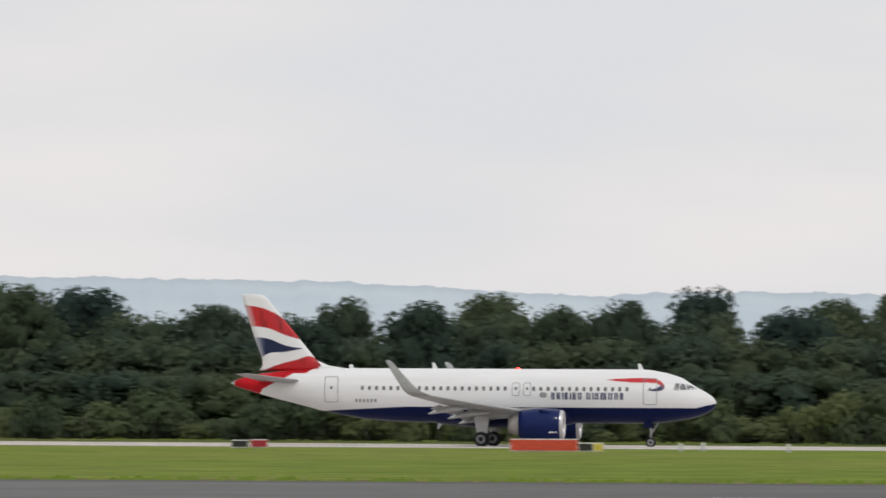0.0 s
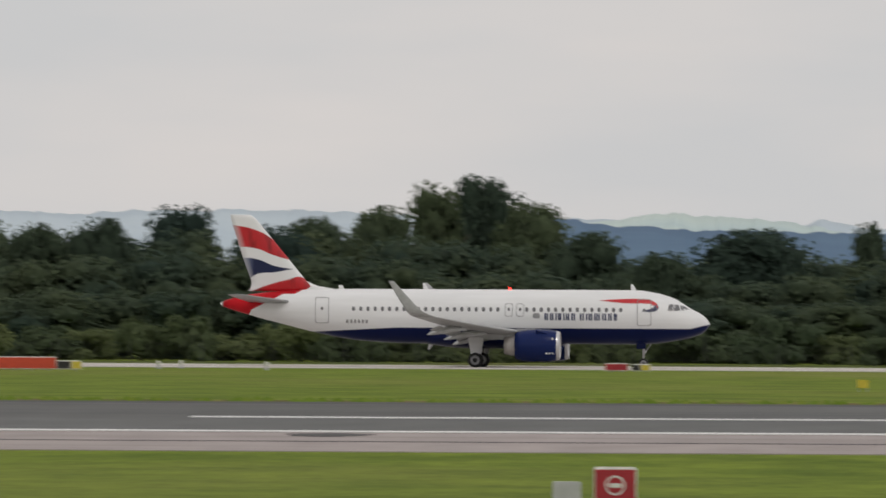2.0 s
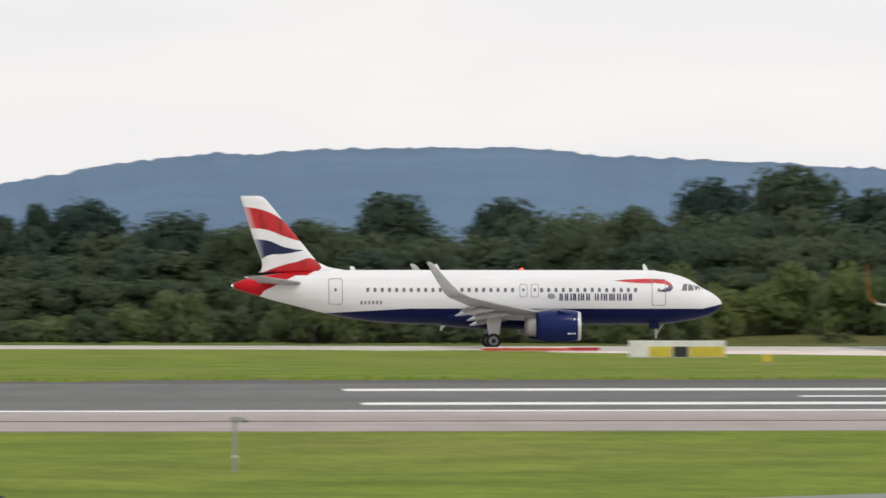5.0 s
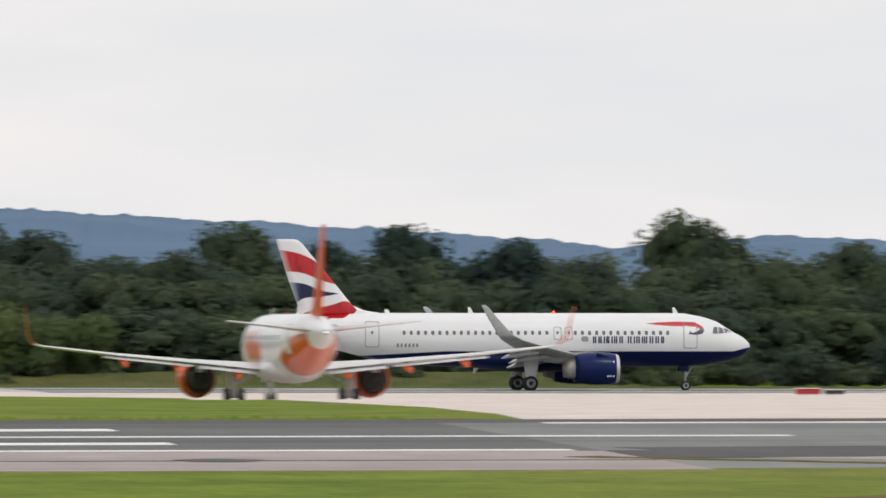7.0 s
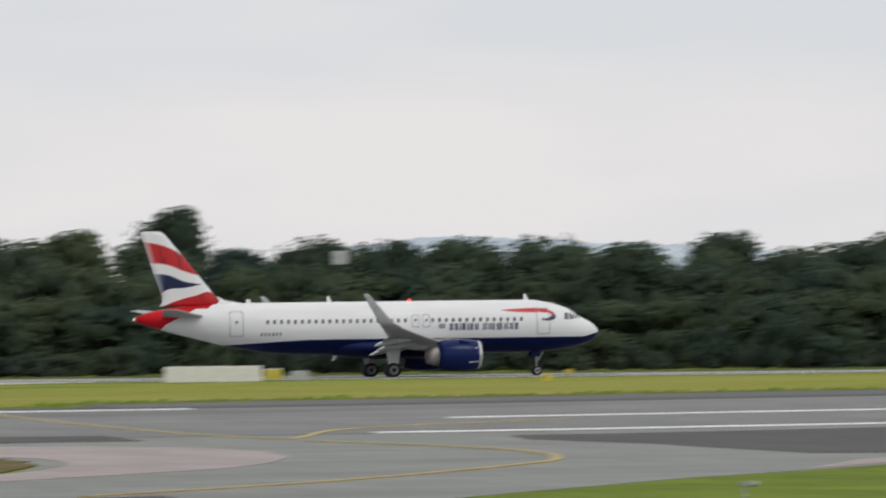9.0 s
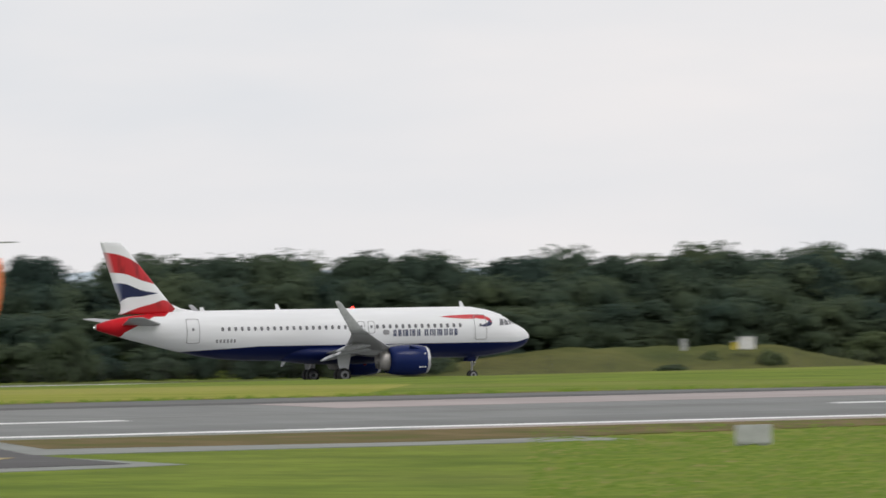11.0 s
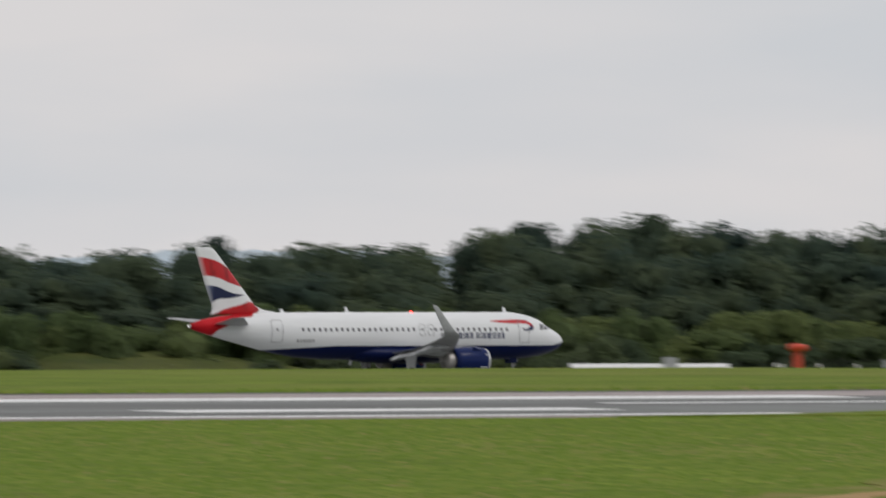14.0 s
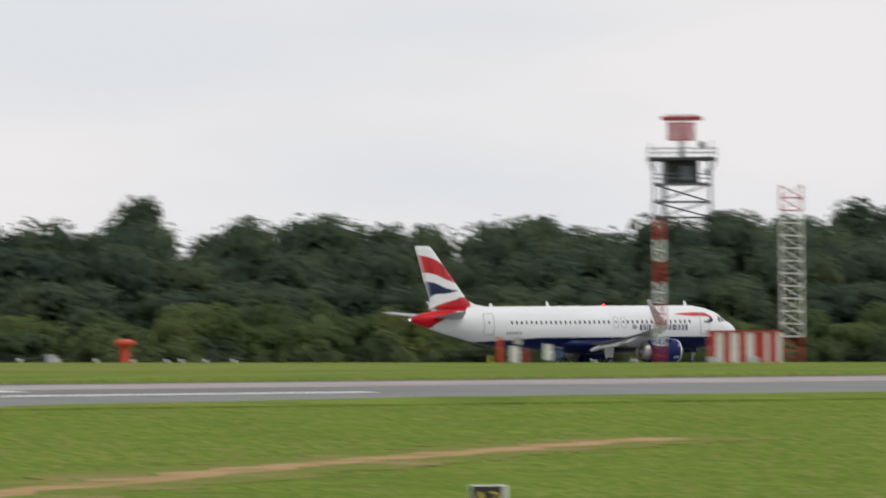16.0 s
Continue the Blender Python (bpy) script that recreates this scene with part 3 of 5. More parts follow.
    for z, lead, chord, th in ((5.8, 28.3, 7.3, .05), (6.02, 29.1, 6.3, .06), (6.2, 30.2, 5.15, .08), (6.6, 31.1, 4.25, .1), (8.5, 32.65, 3.4, .1), (11.3, 34.95, 1.98, .1), (11.6, 35.3, 1.7, .09), (11.68, 35.6, 1.35, .05)):
        fin.append([(-(lead + c * chord), t * th * chord * .9, z) for c, t in [(c, (t if t > 0 else t * 1.2)) for c, t in FOIL]])
    part("tail_fin", loft(bmesh.new(), fin), mats["fin"], plane, "", True)
    # nose gear
    nose = part("nose_gear", add(rod((-5.1, 0, 2.2), (-5.07, 0, .37), .085), rod((-5.07, -.3, .37), (-5.07, .3, .37), .06)), mats["strut"], plane, "", True)
    add_brace = rod((-5.1, 0, .95), (-4.5, 0, 1.9), .04)
    part("drag_brace", add_brace, mats["strut"], nose)
    part("taxi_light", box(-5.0, -4.9, -.22, .22, 1.2, 1.4, .02), mats["lip"], nose)
    for dy in (-.25, .25):
        wheel(plane, -5.07, dy, .38, .22, mats)
        part("gear_door", box(-5.6, -4.9, dy * 1.9 - .02, dy * 1.9 + .02, 1.5, 1.95, .01), mats["belly"], nose)
    for d, h, sw in ((5.6, .45, .3), (21.6, .45, .3), (28.1, .28, .2)):
        part("blade_antenna", loft(bmesh.new(), [[(-d, -.03, 5.9), (-d - .45, -.03, 5.9), (-d - .45, .03, 5.9), (-d, .03, 5.9)], [(-d - sw, -.015, 6.0 + h), (-d - .5, -.015, 6.0 + h), (-d - .5, .015, 6.0 + h), (-d - sw, .015, 6.0 + h)]]), mats["door"], plane)
    part("blade_antenna", loft(bmesh.new(), [[(-21.2, -.03, 1.8), (-21.6, -.03, 1.8), (-21.6, .03, 1.8), (-21.2, .03, 1.8)], [(-21.55, -.015, 1.35), (-21.7, -.015, 1.35), (-21.7, .015, 1.35), (-21.55, .015, 1.35)]]), mats["door"], plane)
    part("beacon", spun([(5.98, .13), (6.08, .12), (6.14, .05)], (-15.4, 0, 0), "z", 12), mats["beacon"], plane, "lit red beacon")
    part("beacon", spun([(1.47, .13), (1.38, .12), (1.32, .05)], (-14.4, 0, 0), "z", 12), mats["beacon_off"], plane, "unlit red beacon under the belly")
    part("tail_lamp", spun([(-37.62, .06), (-37.68, .05), (-37.7, .01)], (0, 0, 4.79), "x", 10), mats["lamp"], plane)
    for s in (-1, 1):
        # cabin windows, with gaps at the wing exits
        for i in range(38):
            d = 6.75 + i * .555
            if 14.0 < d < 16.0 or d > 28.2:
                continue
            part("cabin_window", skin_patch(rounded(d - .12, d + .12, 4.3, 4.64, .1, 3), s, .008), mats["glass"], hull)
        for d0, d1, z0, z1 in ((4.42, 5.5, 3.28, 5.32), (29.2, 30.28, 3.35, 5.35), (14.18, 14.78, 3.92, 4.94), (15.05, 15.65, 3.92, 4.94)):
            door = part("door", skin_patch(rounded(d0, d1, z0, z1, .16), s, .012, 6), mats["door"], hull, "", True)
            part("door_outline", frame_patch(d0, d1, z0, z1, .045, s), mats["seam"], door)
            part("door_window", skin_patch(rounded((d0 + d1) / 2 - .09, (d0 + d1) / 2 + .09, 4.36, 4.6, .07, 3), s, .02), mats["glass"], door)
        for outline in ([(3.2, 4.42), (2.76, 4.42), (2.76, 4.94), (3.05, 4.94)], [(2.7, 4.42), (2.2, 4.46), (2.36, 4.88), (2.7, 4.94)], [(2.12, 4.46), (1.5, 4.5), (1.9, 4.78), (2.28, 4.88)]):
            part("cockpit_window", skin_patch(outline, s, .012, 3), mats["glass"], hull, "dark cockpit window")
        marks(hull, s, mats)
    return plane


def frame_patch(d0, d1, z0, z1, w, s):
    """A thin seam round a door, its corners rounded, following the skin."""
    def loop(inset):
        out = []
        pts = rounded(d0 + inset, d1 - inset, z0 + inset, z1 - inset, .16 - inset, 4)
        for a, b in zip(pts, pts[1:] + pts[:1]):
            n = max(1, round(math.hypot(b[0] - a[0], b[1] - a[1]) / .15))
            out.append((a, b, n))
        return [(a[0] + (b[0] - a[0]) * k / n, a[1] + (b[1] - a[1]) * k / n) for a, b, n in out for k in range(n)]
    outer = loop(0)
    cx, cz = (d0 + d1) / 2, (z0 + z1) / 2
    fx, fz = 1 - 2 * w / (d1 - d0), 1 - 2 * w / (z1 - z0)
    bm = bmesh.new()
    ra = [bm.verts.new(skin(d, z, s, .03)) for d, z in outer]
    rb = [bm.verts.new(skin(cx + (d - cx) * fx, cz + (z - cz) * fz, s, .03)) for d, z in outer]
    for i in range(len(ra)):
        j = (i + 1) % len(ra)
        bm.faces.new((ra[i], ra[j], rb[j], rb[i]) if s < 0 else (ra[j], ra[i], rb[i], rb[j]))
    return bm


def glossy(name, colour, rough=0.28, grime=0.1):
    k = Nodes(name, rough, 0, 0.0)
    k.b.inputs["Specular IOR Level"].default_value = 0.14
    streak = k.noise(0.9, 5, (0.25, 1, 2.5))
    return k.color(k.ramp(streak, (0.3, [v * (1 - grime) for v in colour]), (0.65, colour)))


def hull_flag():
    """White above, navy below, red tail cone."""
    k = Nodes("flag_carrier_hull", 0.3, 0, 0.0)
    k.b.inputs["Specular IOR Level"].default_value = 0.1
    x, y, z = k.xyz()
    d = k.math("MULTIPLY", x, -1.0)
    white = k.ramp(k.noise(0.9, 5, (0.25, 1, 2.5)), (0.3, [v * .92 for v in WHITE]), (0.65, WHITE))
    taper = k.math("MULTIPLY", k.math("MAXIMUM", k.math("SUBTRACT", d, 24.0), 0.0), 0.055)
    rise = k.math("MULTIPLY", k.math("MAXIMUM", k.math("SUBTRACT", 1.5, d), 0.0), 0.24)
    edge = k.math("ADD", k.math("SUBTRACT", 3.04, taper), rise)
    col = k.mix(k.math("LESS_THAN", z, edge), white, NAVY)
    tailline = k.math("SUBTRACT", 35.5, k.math("MULTIPLY", k.math("SUBTRACT", z, 4.0), 0.75))
    red = k.ramp(k.noise(0.6, 3), (0.3, (0.36, 0.01, 0.015)), (0.7, (0.56, 0.014, 0.022)))
    col = k.mix(k.math("GREATER_THAN", d, tailline), col, red)
    root = k.math("SUBTRACT", 5.58, k.math("MULTIPLY", k.math("MAXIMUM", k.math("SUBTRACT", d, 32.8), 0.0), 0.5))
    root = k.math("ADD", root, k.math("MULTIPLY", k.math("MAXIMUM", k.math("SUBTRACT", 31.9, d), 0.0), 0.6))
    col = k.mix(k.math("MULTIPLY", k.math("GREATER_THAN", z, root), k.math("GREATER_THAN", d, 30.9)), col, red)
    return k.color(col).mat


def fin_flag():
    """Waving bands of red, white and blue across the fin."""
    k = Nodes("waving_flag_fin", 0.34, 0, 0.05)
    x, y, z = k.xyz()
    f = k.math("DIVIDE", k.math("SUBTRACT", k.math("MULTIPLY", x, -1.0), 30.0), 8.0)
    h = k.math("DIVIDE", z, 12.0)

    def band(top, low):
        t = k.curve(f, [((d - 30) / 8, v / 12) for d, v in top])
        b = k.curve(f, [((d - 30) / 8, v / 12) for d, v in low])
        return k.math("MULTIPLY", k.math("LESS_THAN", h, t), k.math("GREATER_THAN", h, b))
    fold = k.noise(0.8, 2, (1.6, 1, .5))
    red = k.ramp(fold, (0.36, (0.28, 0.008, 0.012)), (0.5, (0.52, 0.014, 0.022)))
    blue = k.ramp(f, (0.64, NAVY), (0.8, (0.3, 0.34, 0.5)))
    col = k.mix(band([(30, 7.6), (32.2, 8.2), (33.6, 9.7), (34.9, 10.45), (36.8, 10.87), (38, 11)], [(30, 7.6), (32.2, 8.15), (33.6, 8.55), (34.9, 9.05), (36.4, 9.2), (38, 9.1)]), WHITE, red)
    col = k.mix(band([(30, 7.2), (32.2, 7.5), (33.6, 7.75), (34.9, 8.25), (36.2, 8.35), (38, 8.3)], [(30, 7.8), (32.2, 7.48), (33.6, 7.23), (34.9, 7.1), (35.7, 6.6), (38, 5.8)]), col, blue)
    col = k.mix(band([(30, 5.2), (30.75, 6.2), (31.4, 6.85), (32.7, 6.62), (34.4, 6.15), (35.4, 5.75), (38, 5.2)], [(30, 7), (30.75, 6.2), (31.05, 5.92), (31.8, 5.6), (33.6, 5.55), (34.5, 5.0), (38, 4.0)]), col, red)
    te = k.math("SUBTRACT", k.math("MULTIPLY", x, -1.0), k.math("ADD", 33.65, k.math("MULTIPLY", z, .288)))
    fade = k.ramp(k.math("ADD", te, 1.0), (0.45, (0, 0, 0)), (0.95, (.55, .55, .55)))
    col = k.mix(k.math("MULTIPLY", fade, k.math("GREATER_THAN", z, 5.9)), col, WHITE)
    return k.color(col).mat


def hull_orange():
    """White with an orange underside to the tail."""
    k = Nodes("orange_carrier_hull", 0.3, 0, 0.3)
    x, y, z = k.xyz()
    d = k.math("MULTIPLY", x, -1.0)
    white = k.ramp(k.noise(0.9, 5, (0.25, 1, 2.5)), (0.3, [v * .92 for v in WHITE]), (0.65, WHITE))
    rear = k.math("GREATER_THAN", d, k.math("ADD", 26.0, k.math("MULTIPLY", k.math("POWER", k.math("MAXIMUM", k.math("SUBTRACT", z, 2.3), 0.0), 2.0), 1.1)))
    col = k.mix(k.math("MULTIPLY", k.math("MULTIPLY", rear, k.math("LESS_THAN", d, 34.6)), k.math("LESS_THAN", z, 4.7)), white, ORANGE)
    return k.color(col).mat


COMMON = dict(nozzle=worn("heat_stained_metal", (0.46, 0.44, 0.42), 0.42, 0.4, 0.15, 2),
    wing=worn("grey_wing_paint", (0.34, 0.345, 0.35), 0.38, 0, 0.1, 0.8), metal=worn("bare_metal", (0.4, 0.38, 0.36), 0.35, 0.9, 0.2, 2),
    lip=worn("polished_lip", (0.62, 0.62, 0.63), 0.25, 0.6, 0.08, 2), dark=worn("dark_duct", (0.03, 0.03, 0.033), 0.5), tyre=worn("tyre_rubber", (0.022, 0.022, 0.023), 0.8),
    rim=worn("wheel_rim", (0.3, 0.3, 0.31), 0.45, 0.5), strut=worn("gear_strut", (0.5, 0.5, 0.5), 0.4, 0.2), glass=worn("dark_window", (0.15, 0.15, 0.16), 0.2),
    beacon_off=worn("beacon_glass", (0.3, 0.02, 0.02), 0.25), seam=worn("door_seam", (0.27, 0.27, 0.28), 0.6), lamp=Nodes("tail_lamp_glow", 0.3).color((0.9, 0.9, 0.9)).glow((1, 1, 1), 1.5).mat)
FLAG = dict(COMMON, hull=hull_flag(), fin=fin_flag(), belly=glossy("navy_belly", NAVY, 0.3).mat, engine=glossy("navy_cowl", (0.009, 0.02, 0.095), 0.22).mat,
            winglet=worn("silver_winglet", (0.42, 0.43, 0.44), 0.38), track=worn("fairing_grey", (0.45, 0.46, 0.47), 0.4), door=glossy("white_door", WHITE).mat,
            letter=worn("navy_lettering", (0.02, 0.03, 0.09), 0.4), ribbon=worn("red_ribbon", RED, 0.35), ribbon_blue=worn("blue_ribbon", NAVY, 0.35),
            beacon=Nodes("beacon_lit", 0.3).color((0.6, 0.02, 0.02)).glow((1, 0.03, 0.02), 6).mat)
# The orange plane's nozzle is much darker than the flag plane's.
AMBER = dict(COMMON, hull=hull_orange(), fin=glossy("orange_fin", ORANGE).mat, belly=glossy("white_belly", WHITE).mat, engine=glossy("orange_cowl", ORANGE, 0.3).mat,
             winglet=worn("orange_winglet", ORANGE, 0.4), track=worn("orange_fairing", ORANGE, 0.4), door=glossy("white_door_plain", WHITE).mat, letter=worn("orange_letter", ORANGE, 0.4),
             nozzle=worn("dark_nozzle_metal", (0.07, 0.068, 0.066), 0.5, 0.3, 0.2, 2), beacon=Nodes("beacon_unlit", 0.3).color((0.4, 0.02, 0.02)).mat, wing=worn("pale_wing_paint", (0.62, 0.63, 0.63), 0.4, 0, 0.08, 0.8))


def flag_marks(hull, s, mats):
    """Plain bars where the name and the registration stand, and a two-coloured ribbon by the front door."""
    d = 12.6 if s < 0 else 6.05
    for i, w in enumerate((.42, .42, .2, .4, .2, .42, .44, None, .46, .2, .44, .6, .46, .44, .4)):
        if w is None:
            d += s * .22
            continue
        strokes = (0,) if w < .3 else (0, .16, .32) if w > .5 else (0, w - .27)
        for q in strokes:
            a, b = sorted((d + s * q, d + s * (q + .115)))
            part("letter_bar", skin_patch([(a, 3.66), (b, 3.66), (b, 4.2), (a, 4.2)], s, .011, 2), mats["letter"], hull, "slim navy lettering bar")
        d += s * w
    d = 27.85 if s < 0 else 26.05
    for w in (.3, .3, .3, .3, .3, .3):
        a, b = sorted((d, d + s * .17))
        part("letter_bar", skin_patch([(a, 3.36), (b, 3.36), (b, 3.64), (a, 3.64)], s, .011, 2), mats["seam"], hull, "small grey lettering bar")
        d += s * w
    part("crest", skin_patch(rounded(12.95, 13.5, 3.8, 4.2, .15), s, .011, 2), mats["rim"], hull, "small grey crest")
    part("ribbon", skin_patch([(8.4, 5.2), (7.5, 5.28), (6, 5.34), (5, 5.34), (4.4, 5.22), (4.0, 4.98), (3.9, 4.72), (4.1, 4.6), (4.2, 4.8), (4.5, 4.95), (5.2, 4.98), (6.4, 5.0), (7.6, 5.1)], s, .018, 8), mats["ribbon"], hull, "red ribbon emblem")
    part("ribbon", skin_patch([(3.88, 4.82), (3.86, 4.6), (4.05, 4.4), (4.5, 4.32), (5.2, 4.38), (4.7, 4.5), (4.3, 4.66), (4.1, 4.9)], s, .019, 6), mats["ribbon_blue"], hull, "blue ribbon emblem")


def amber_marks(hull, s, mats):
    """Large orange lettering as plain bars along the flank."""
    for i in range(6):
        d = 8.0 + i * 1.5
        part("letter_bar", skin_patch(rounded(d, d + 1.15, 3.0, 4.25 if i % 2 else 4.9, .3), s, .012, 5), mats["letter"], hull, "orange lettering bar")


flag_plane = airliner("airliner", FLAG, "white and navy airliner with waving flag fin on the far runway", flag_marks)
amber_plane = airliner("airliner", AMBER, "white and orange twin-engine airliner waiting on the concrete taxiway", amber_marks, .2)
amber_plane.matrix_basis = pose(69.3, 643, height(69, 628) + 0.03, 0, 0, 90)


# ---- trees ----
def leaf_material(name, dark, light, shared=False):
    k = Nodes(name, 0.8)
    k.b.inputs["Specular IOR Level"].default_value = 0.15
    o, g = k.n.new("ShaderNodeObjectInfo"), k.n.new("ShaderNodeNewGeometry")
    patch = k.noise(0.14, 3) if shared else o.outputs["Random"]
    own = k.ramp(patch, (0.3, dark), (0.7, light)) if shared else k.ramp(patch, (0.0, dark), (0.55, [(a + b) / 2 for a, b in zip(dark, light)]), (1.0, light))
    leaf = k.ramp(g.outputs["Random Per Island"], (0.0, (0.4, 0.41, 0.42)), (1.0, (0.61, 0.6, 0.58)))
    depth = k.noise(1.3, 5) if shared else k.noise(5.5, 5, (1, 1, 2.6))
    own = k.mix(0.42, own, k.ramp(depth, (0.34, (0.28, 0.29, 0.3)), (0.66, (0.7, 0.7, 0.66))), "OVERLAY")
    tone = k.mix(0.5, own, leaf, "OVERLAY")
    k.color(tone)
    thin, blend = k.n.new("ShaderNodeBsdfTranslucent"), k.n.new("ShaderNodeMixShader")
    blend.inputs[0].default_value = 0.5
    k.l.new(tone, thin.inputs["Color"])
    k.l.new(k.b.outputs[0], blend.inputs[1])
    k.l.new(thin.outputs[0], blend.inputs[2])
    k.l.new(blend.outputs[0], k.n["Material Output"].inputs["Surface"])
    return k.mat


# Leaf greens are lifted and blued a little, a haze tint in the colour.
M_LEAF = leaf_material("broad_leaf", (0.052, 0.085, 0.074), (0.112, 0.147, 0.082))
M_WOOD = leaf_material("wood_leaf", (0.057, 0.092, 0.075), (0.122, 0.154, 0.082), True)
M_SHRUB = leaf_material("shrub_leaf", (0.079, 0.114, 0.068), (0.159, 0.195, 0.084))
M_DUSKY = leaf_material("dusky_shrub_leaf", (0.052, 0.083, 0.068), (0.099, 0.130, 0.076))
M_SAPLING = leaf_material("sapling_leaf", (0.106, 0.153, 0.066), (0.185, 0.226, 0.084))
M_PINE = leaf_material("needle_leaf", (0.042, 0.070, 0.057), (0.067, 0.098, 0.066))
M_BARK = worn("bark", (0.1, 0.08, 0.06), 0.9, 0, 0.3, 2)


NORMALS = {}


def crown_mesh(name, rng, lobes, leaves, size, material, shape="round", tall=2.4):
    """A crown of unit radius and unit height (drawn out tall times) of leaf tufts on rounded lobes round dark cores."""
    bm = bmesh.new()
    verts, faces, norms = [], [], []
    centres = []
    flat = 1 / tall
    for i in range(lobes):
        q = (i + .5) / lobes
        if shape == "pine":
            z = .05 + .9 * q
            reach, r = .8 * (1 - z) + .03, rng.uniform(.24, .34) * (1.15 - z)
        elif shape == "shrub":
            z = rng.uniform(.1, .8)
            reach, r = .8 * math.sqrt(max(0.02, 1 - z * z)), rng.uniform(.26, .42)
        else:
            z = .12 + .76 * q
            reach = .66 * math.sqrt(max(0.03, 1 - (max(0, z - .42) / .5) ** 2))
            r = rng.uniform(.3, .6) * (1.1 - .3 * z)
        a = i * 2.4 + rng.uniform(-.7, .7)
        k = reach * math.sqrt(rng.uniform(.1, 1))
        centres.append((Vector((k * math.cos(a), k * math.sin(a), min(z, .97 - r * flat))), r))
    if shape != "pine":
        mid = Vector((0, 0, .42 if shape == "shrub" else .5))
        heart = bmesh.ops.create_icosphere(bm, subdivisions=2, radius=1, matrix=Matrix.Translation(mid) @ Matrix.Diagonal((.5, .5, .34, 1)))
        for v in heart["verts"]:
            v.co += (v.co - mid) * rng.uniform(-.2, .1)
        centres.append((mid, .5))
    for c, r in centres[:lobes]:
        core = bmesh.ops.create_icosphere(bm, subdivisions=1, radius=r * .7, matrix=Matrix.Translation(c) @ Matrix.Diagonal((1, 1, flat * .85, 1)))
        for v in core["verts"]:
            v.co += (v.co - c) * rng.uniform(-.22, .16)
        for _ in range(leaves // lobes):
            n = Vector((rng.gauss(0, 1), rng.gauss(0, 1), rng.gauss(.3, 1))).normalized()
            p = c + Vector((n.x, n.y, n.z * flat * .9)) * r * rng.uniform(.74, 1.1)
            s = size * rng.uniform(.5, 1.4)
            n = (n + Vector((rng.uniform(-.7, .7), rng.uniform(-.7, .7), rng.uniform(-.4, .7)))).normalized()
            t = n.orthogonal().normalized()
            t.rotate(Matrix.Rotation(rng.uniform(0, 6.28), 3, n))
            b = n.cross(t)
            m = len(verts)
            norms += [(((p - c) * Vector((1, 1, tall))).normalized() * .8 + Vector((0, 0, .6)) + n * .4).normalized()] * 3
            for w in (p + t * s * 1.1, p + b * s * .75 - t * s * .55, p - b * s * .75 - t * s * .55 + n * s * .3):
                verts.append(Vector((w.x, w.y, p.z + (w.z - p.z) * flat)))
            faces.append((m, m + 1, m + 2))
    me = bpy.data.meshes.new(name)
    cores = [[v.co.copy() for v in f.verts] for f in bm.faces]
    bm.free()
    for f in cores:
        m = len(verts)
        verts += f
        mid = sum(f, Vector()) / len(f)
        c = min(centres, key=lambda q: (q[0] - mid).length)[0]
        norms += [((v - c) * Vector((1, 1, tall))).normalized() for v in f]
        faces.append(tuple(range(m, m + len(f))))
    me.from_pydata([v[:] for v in verts], [], faces)
    me.materials.append(material)
    me.shade_smooth()
    me.normals_split_custom_set_from_vertices([n[:] for n in norms])
    NORMALS[me.name] = np.array([n[:] for n in norms])
    return me


def trunk_mesh(name, rng, forks=5):
    bm = bmesh.new()
    rings = []
    for z, r in ((0, .05), (.06, .036), (.25, .03), (.5, .022), (.8, .008)):
        rings.append([(r * math.cos(i * math.pi / 4) + .03 * math.sin(z * 5), r * math.sin(i * math.pi / 4), z) for i in range(8)])
    loft(bm, rings)
    for i in range(forks):
        a, z = i * 2.4, .25 + .09 * i
        add(bm, rod((0, 0, z), (.34 * math.cos(a), .34 * math.sin(a), z + .24), .014, .004, 6))
    me = bpy.data.meshes.new(name)
    bm.to_mesh(me)
    bm.free()
    me.materials.append(M_BARK)
    return me


rng = random.Random(11)
CROWNS = [crown_mesh("broad_crown", rng, rng.randint(18, 26), 4800, .046, M_LEAF) for _ in range(9)]
FILL = [crown_mesh("fill_crown", rng, rng.randint(15, 20), 2500, .056, M_WOOD) for _ in range(6)]
SHRUBS = [crown_mesh("shrub_crown", rng, rng.randint(12, 16), 1700, .075, M_SHRUB, "shrub", 1.4) for _ in range(5)]
DUSKY = [crown_mesh("dusky_crown", rng, rng.randint(12, 16), 1700, .075, M_DUSKY, "shrub", 1.4) for _ in range(4)]
PINES = [crown_mesh("pine_crown", rng, 26, 2400, .07, M_PINE, "pine", 3.2) for _ in range(3)]
SAPLINGS = [crown_mesh("sapling_crown", rng, rng.randint(12, 16), 2300, .058, M_SAPLING, "shrub", 1.4) for _ in range(4)]
TRUNKS = [trunk_mesh("trunk_shape", rng) for _ in range(3)]


